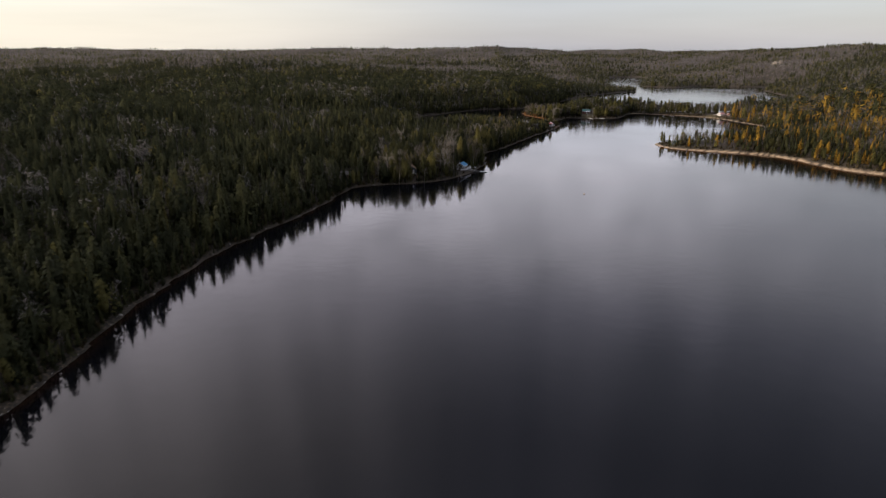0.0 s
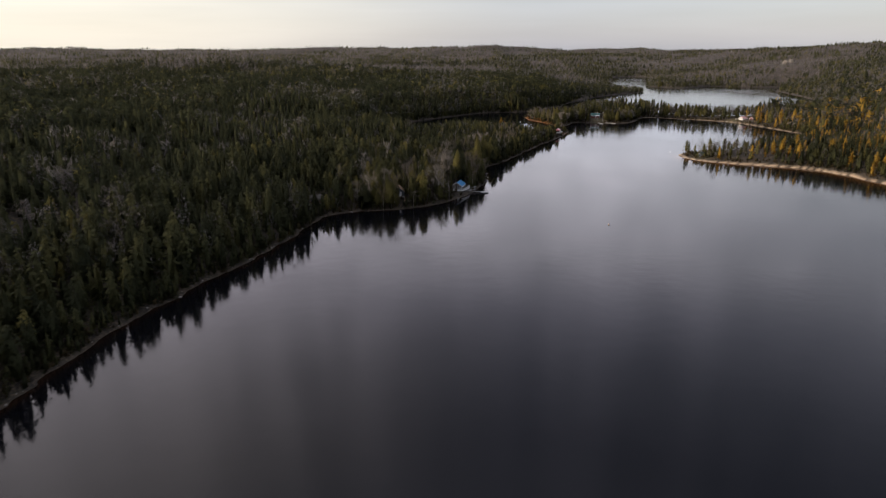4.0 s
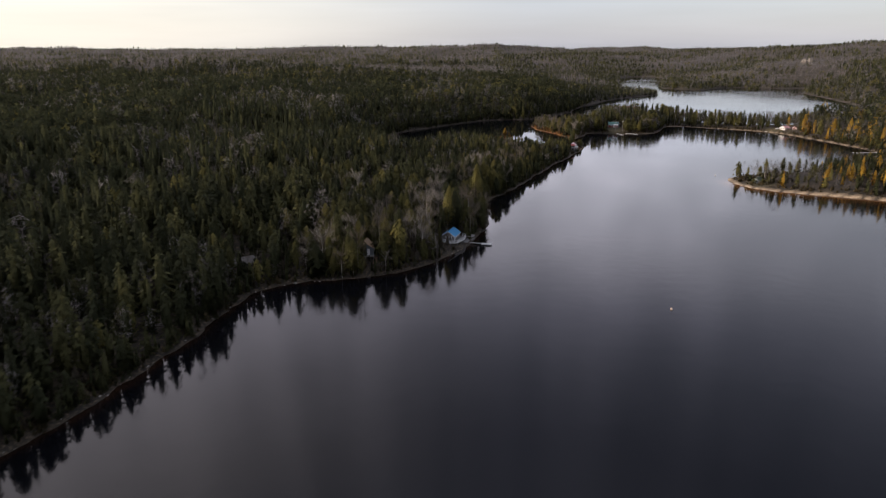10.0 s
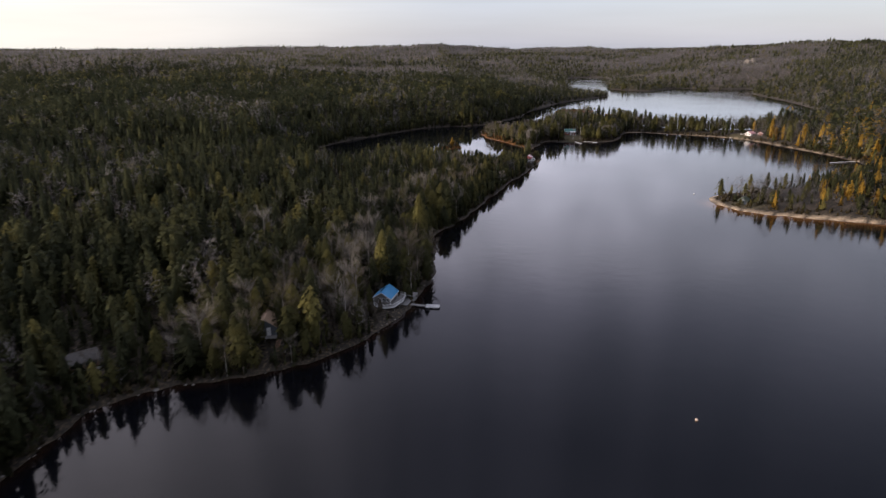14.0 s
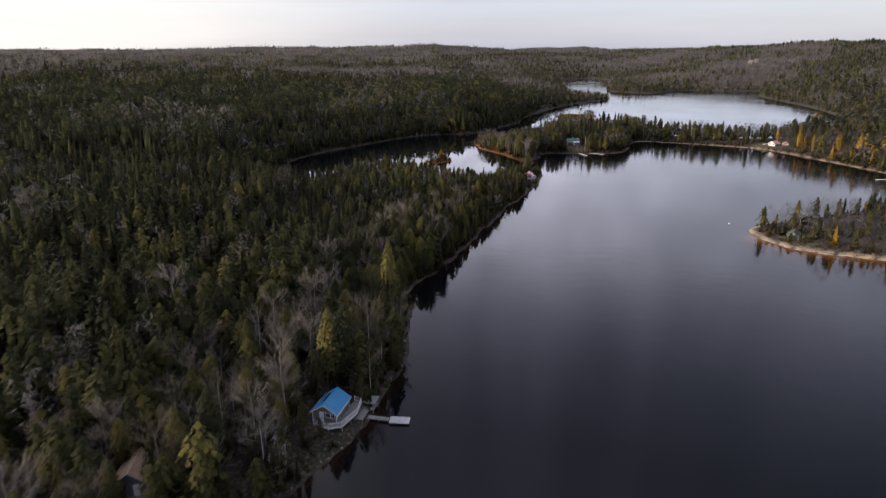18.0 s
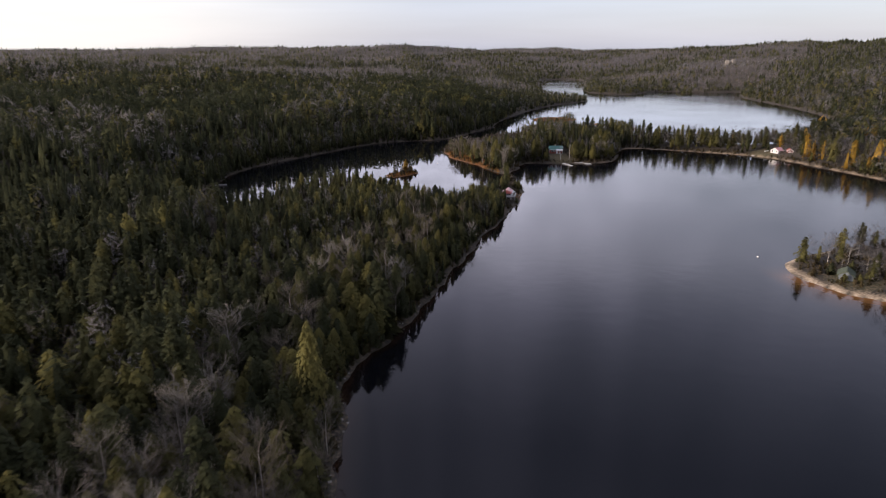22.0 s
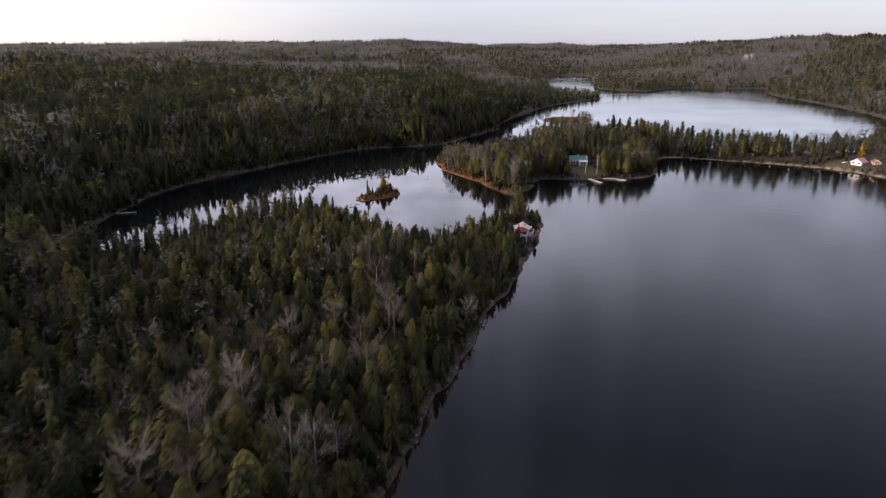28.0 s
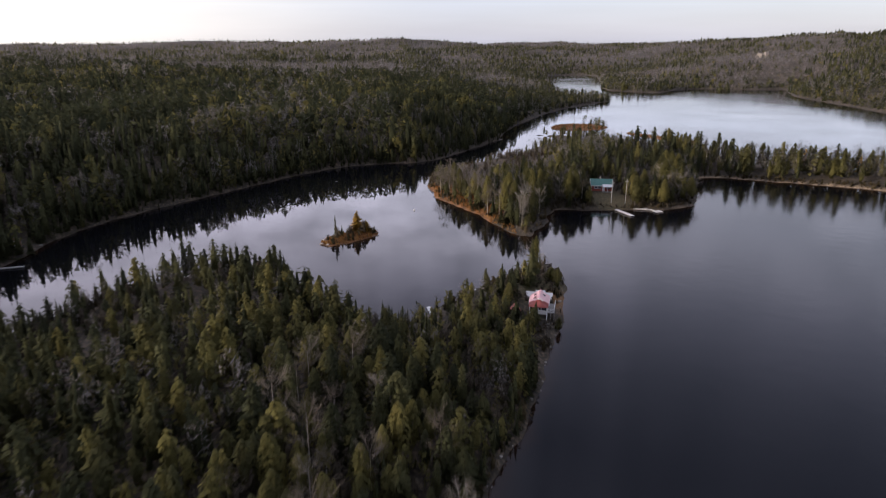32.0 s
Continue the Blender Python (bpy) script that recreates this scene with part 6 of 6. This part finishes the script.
# brown brush over the low tip and about the green-roofed house
P = np.concatenate([scatter(1.5, 54, 82, 222, 284, 66), scatter(1.7, 92, 150, 336, 366, 67)])
d = shore_distance(P)
s = d > 0.5
for x, y, r in ((64.2, 238.6, 5.2), (65.8, 246.3, 3.4), (117.8, 358.2, 6.5), (118, 347, 7.5), (123, 343, 5), (63.5, 249, 3.0)):
    s &= np.hypot(P[:, 0] - x, P[:, 1] - y) > r
P, d = P[s], d[s]
ob = forest_mesh("undergrowth", "shrub", 1, P, ground_height(P, d) - 0.1, rng.uniform(0.6, 2.0, len(P)), rng.uniform(0.2, 1, len(P)), M["brush"], rng)
tagged(ob, "brown leafless undergrowth on the wooded tip", "undergrowth", kind="stuff")


def grass_tufts():
    rng = np.random.default_rng(55)
    lots = []
    for poly, sp in ((ISLES[1], 1.5), (ISLES[2], 1.5), (ISLES[0], 0.8)):
        lo, hi = poly.min(0), poly.max(0)
        P = scatter(sp, lo[0], hi[0], lo[1], hi[1], 56)
        lots.append(P[sdf(P, poly) < -0.3])
    P = scatter(0.9, 42, 72, 308, 388, 57)
    d = shore_distance(P)
    lots.append(P[(d > 0.1) & (d < 9)])
    P = np.concatenate(lots)

    def tuft(r):
        parts_ = []
        for _ in range(9):
            a, l_ = r.uniform(0, 6.28), r.uniform(0.2, 0.7)
            c = np.array([r.uniform(-0.35, 0.35), r.uniform(-0.35, 0.35), 0])
            p = np.array([-np.sin(a), np.cos(a), 0]) * 0.09
            parts_.append((np.array([c - p, c + p, c + [np.cos(a) * 0.25, np.sin(a) * 0.25, l_]]), np.array([[0, 1, 2]])))
        return tri_join(parts_)

    LOD[("grass", 1)] = protos(tuft, 5, 400)
    ob = forest_mesh("marsh_grass", "grass", 1, P, ground_height(P) - 0.03, rng.uniform(0.8, 1.6, len(P)), rng.uniform(0, 1, len(P)), M["grass"], rng)
    tagged(ob, "rust-coloured marsh grass on low wet ground", "grass", kind="stuff")


grass_tufts()


# ---- bare rock on the far hillside ----
def crag():
    rng = np.random.default_rng(5)
    e = thing("crag", "pale bare rock face on the wooded hillside", "rock", 760, 1346, height_at(760, 1346))
    for i in range(11):
        bm = bmesh.new()
        bmesh.ops.create_cube(bm, size=2)
        bmesh.ops.subdivide_edges(bm, edges=bm.edges[:], cuts=2)
        for v in bm.verts:
            v.co += Vector(rng.uniform(-0.28, 0.28, 3))
        m_ = Matrix.Translation((rng.uniform(-9, 9), rng.uniform(-3, 3), rng.uniform(-4, 11))) @ Euler((rng.uniform(-0.4, 0.4), rng.uniform(-0.5, 0.5), rng.uniform(-0.5, 0.5))).to_matrix().to_4x4()
        bmesh.ops.transform(bm, matrix=m_ @ Matrix.Diagonal((rng.uniform(2, 4), 2.2, rng.uniform(3, 6), 1)), verts=bm.verts)
        part("rock", bm, M["crag"], e)


crag()
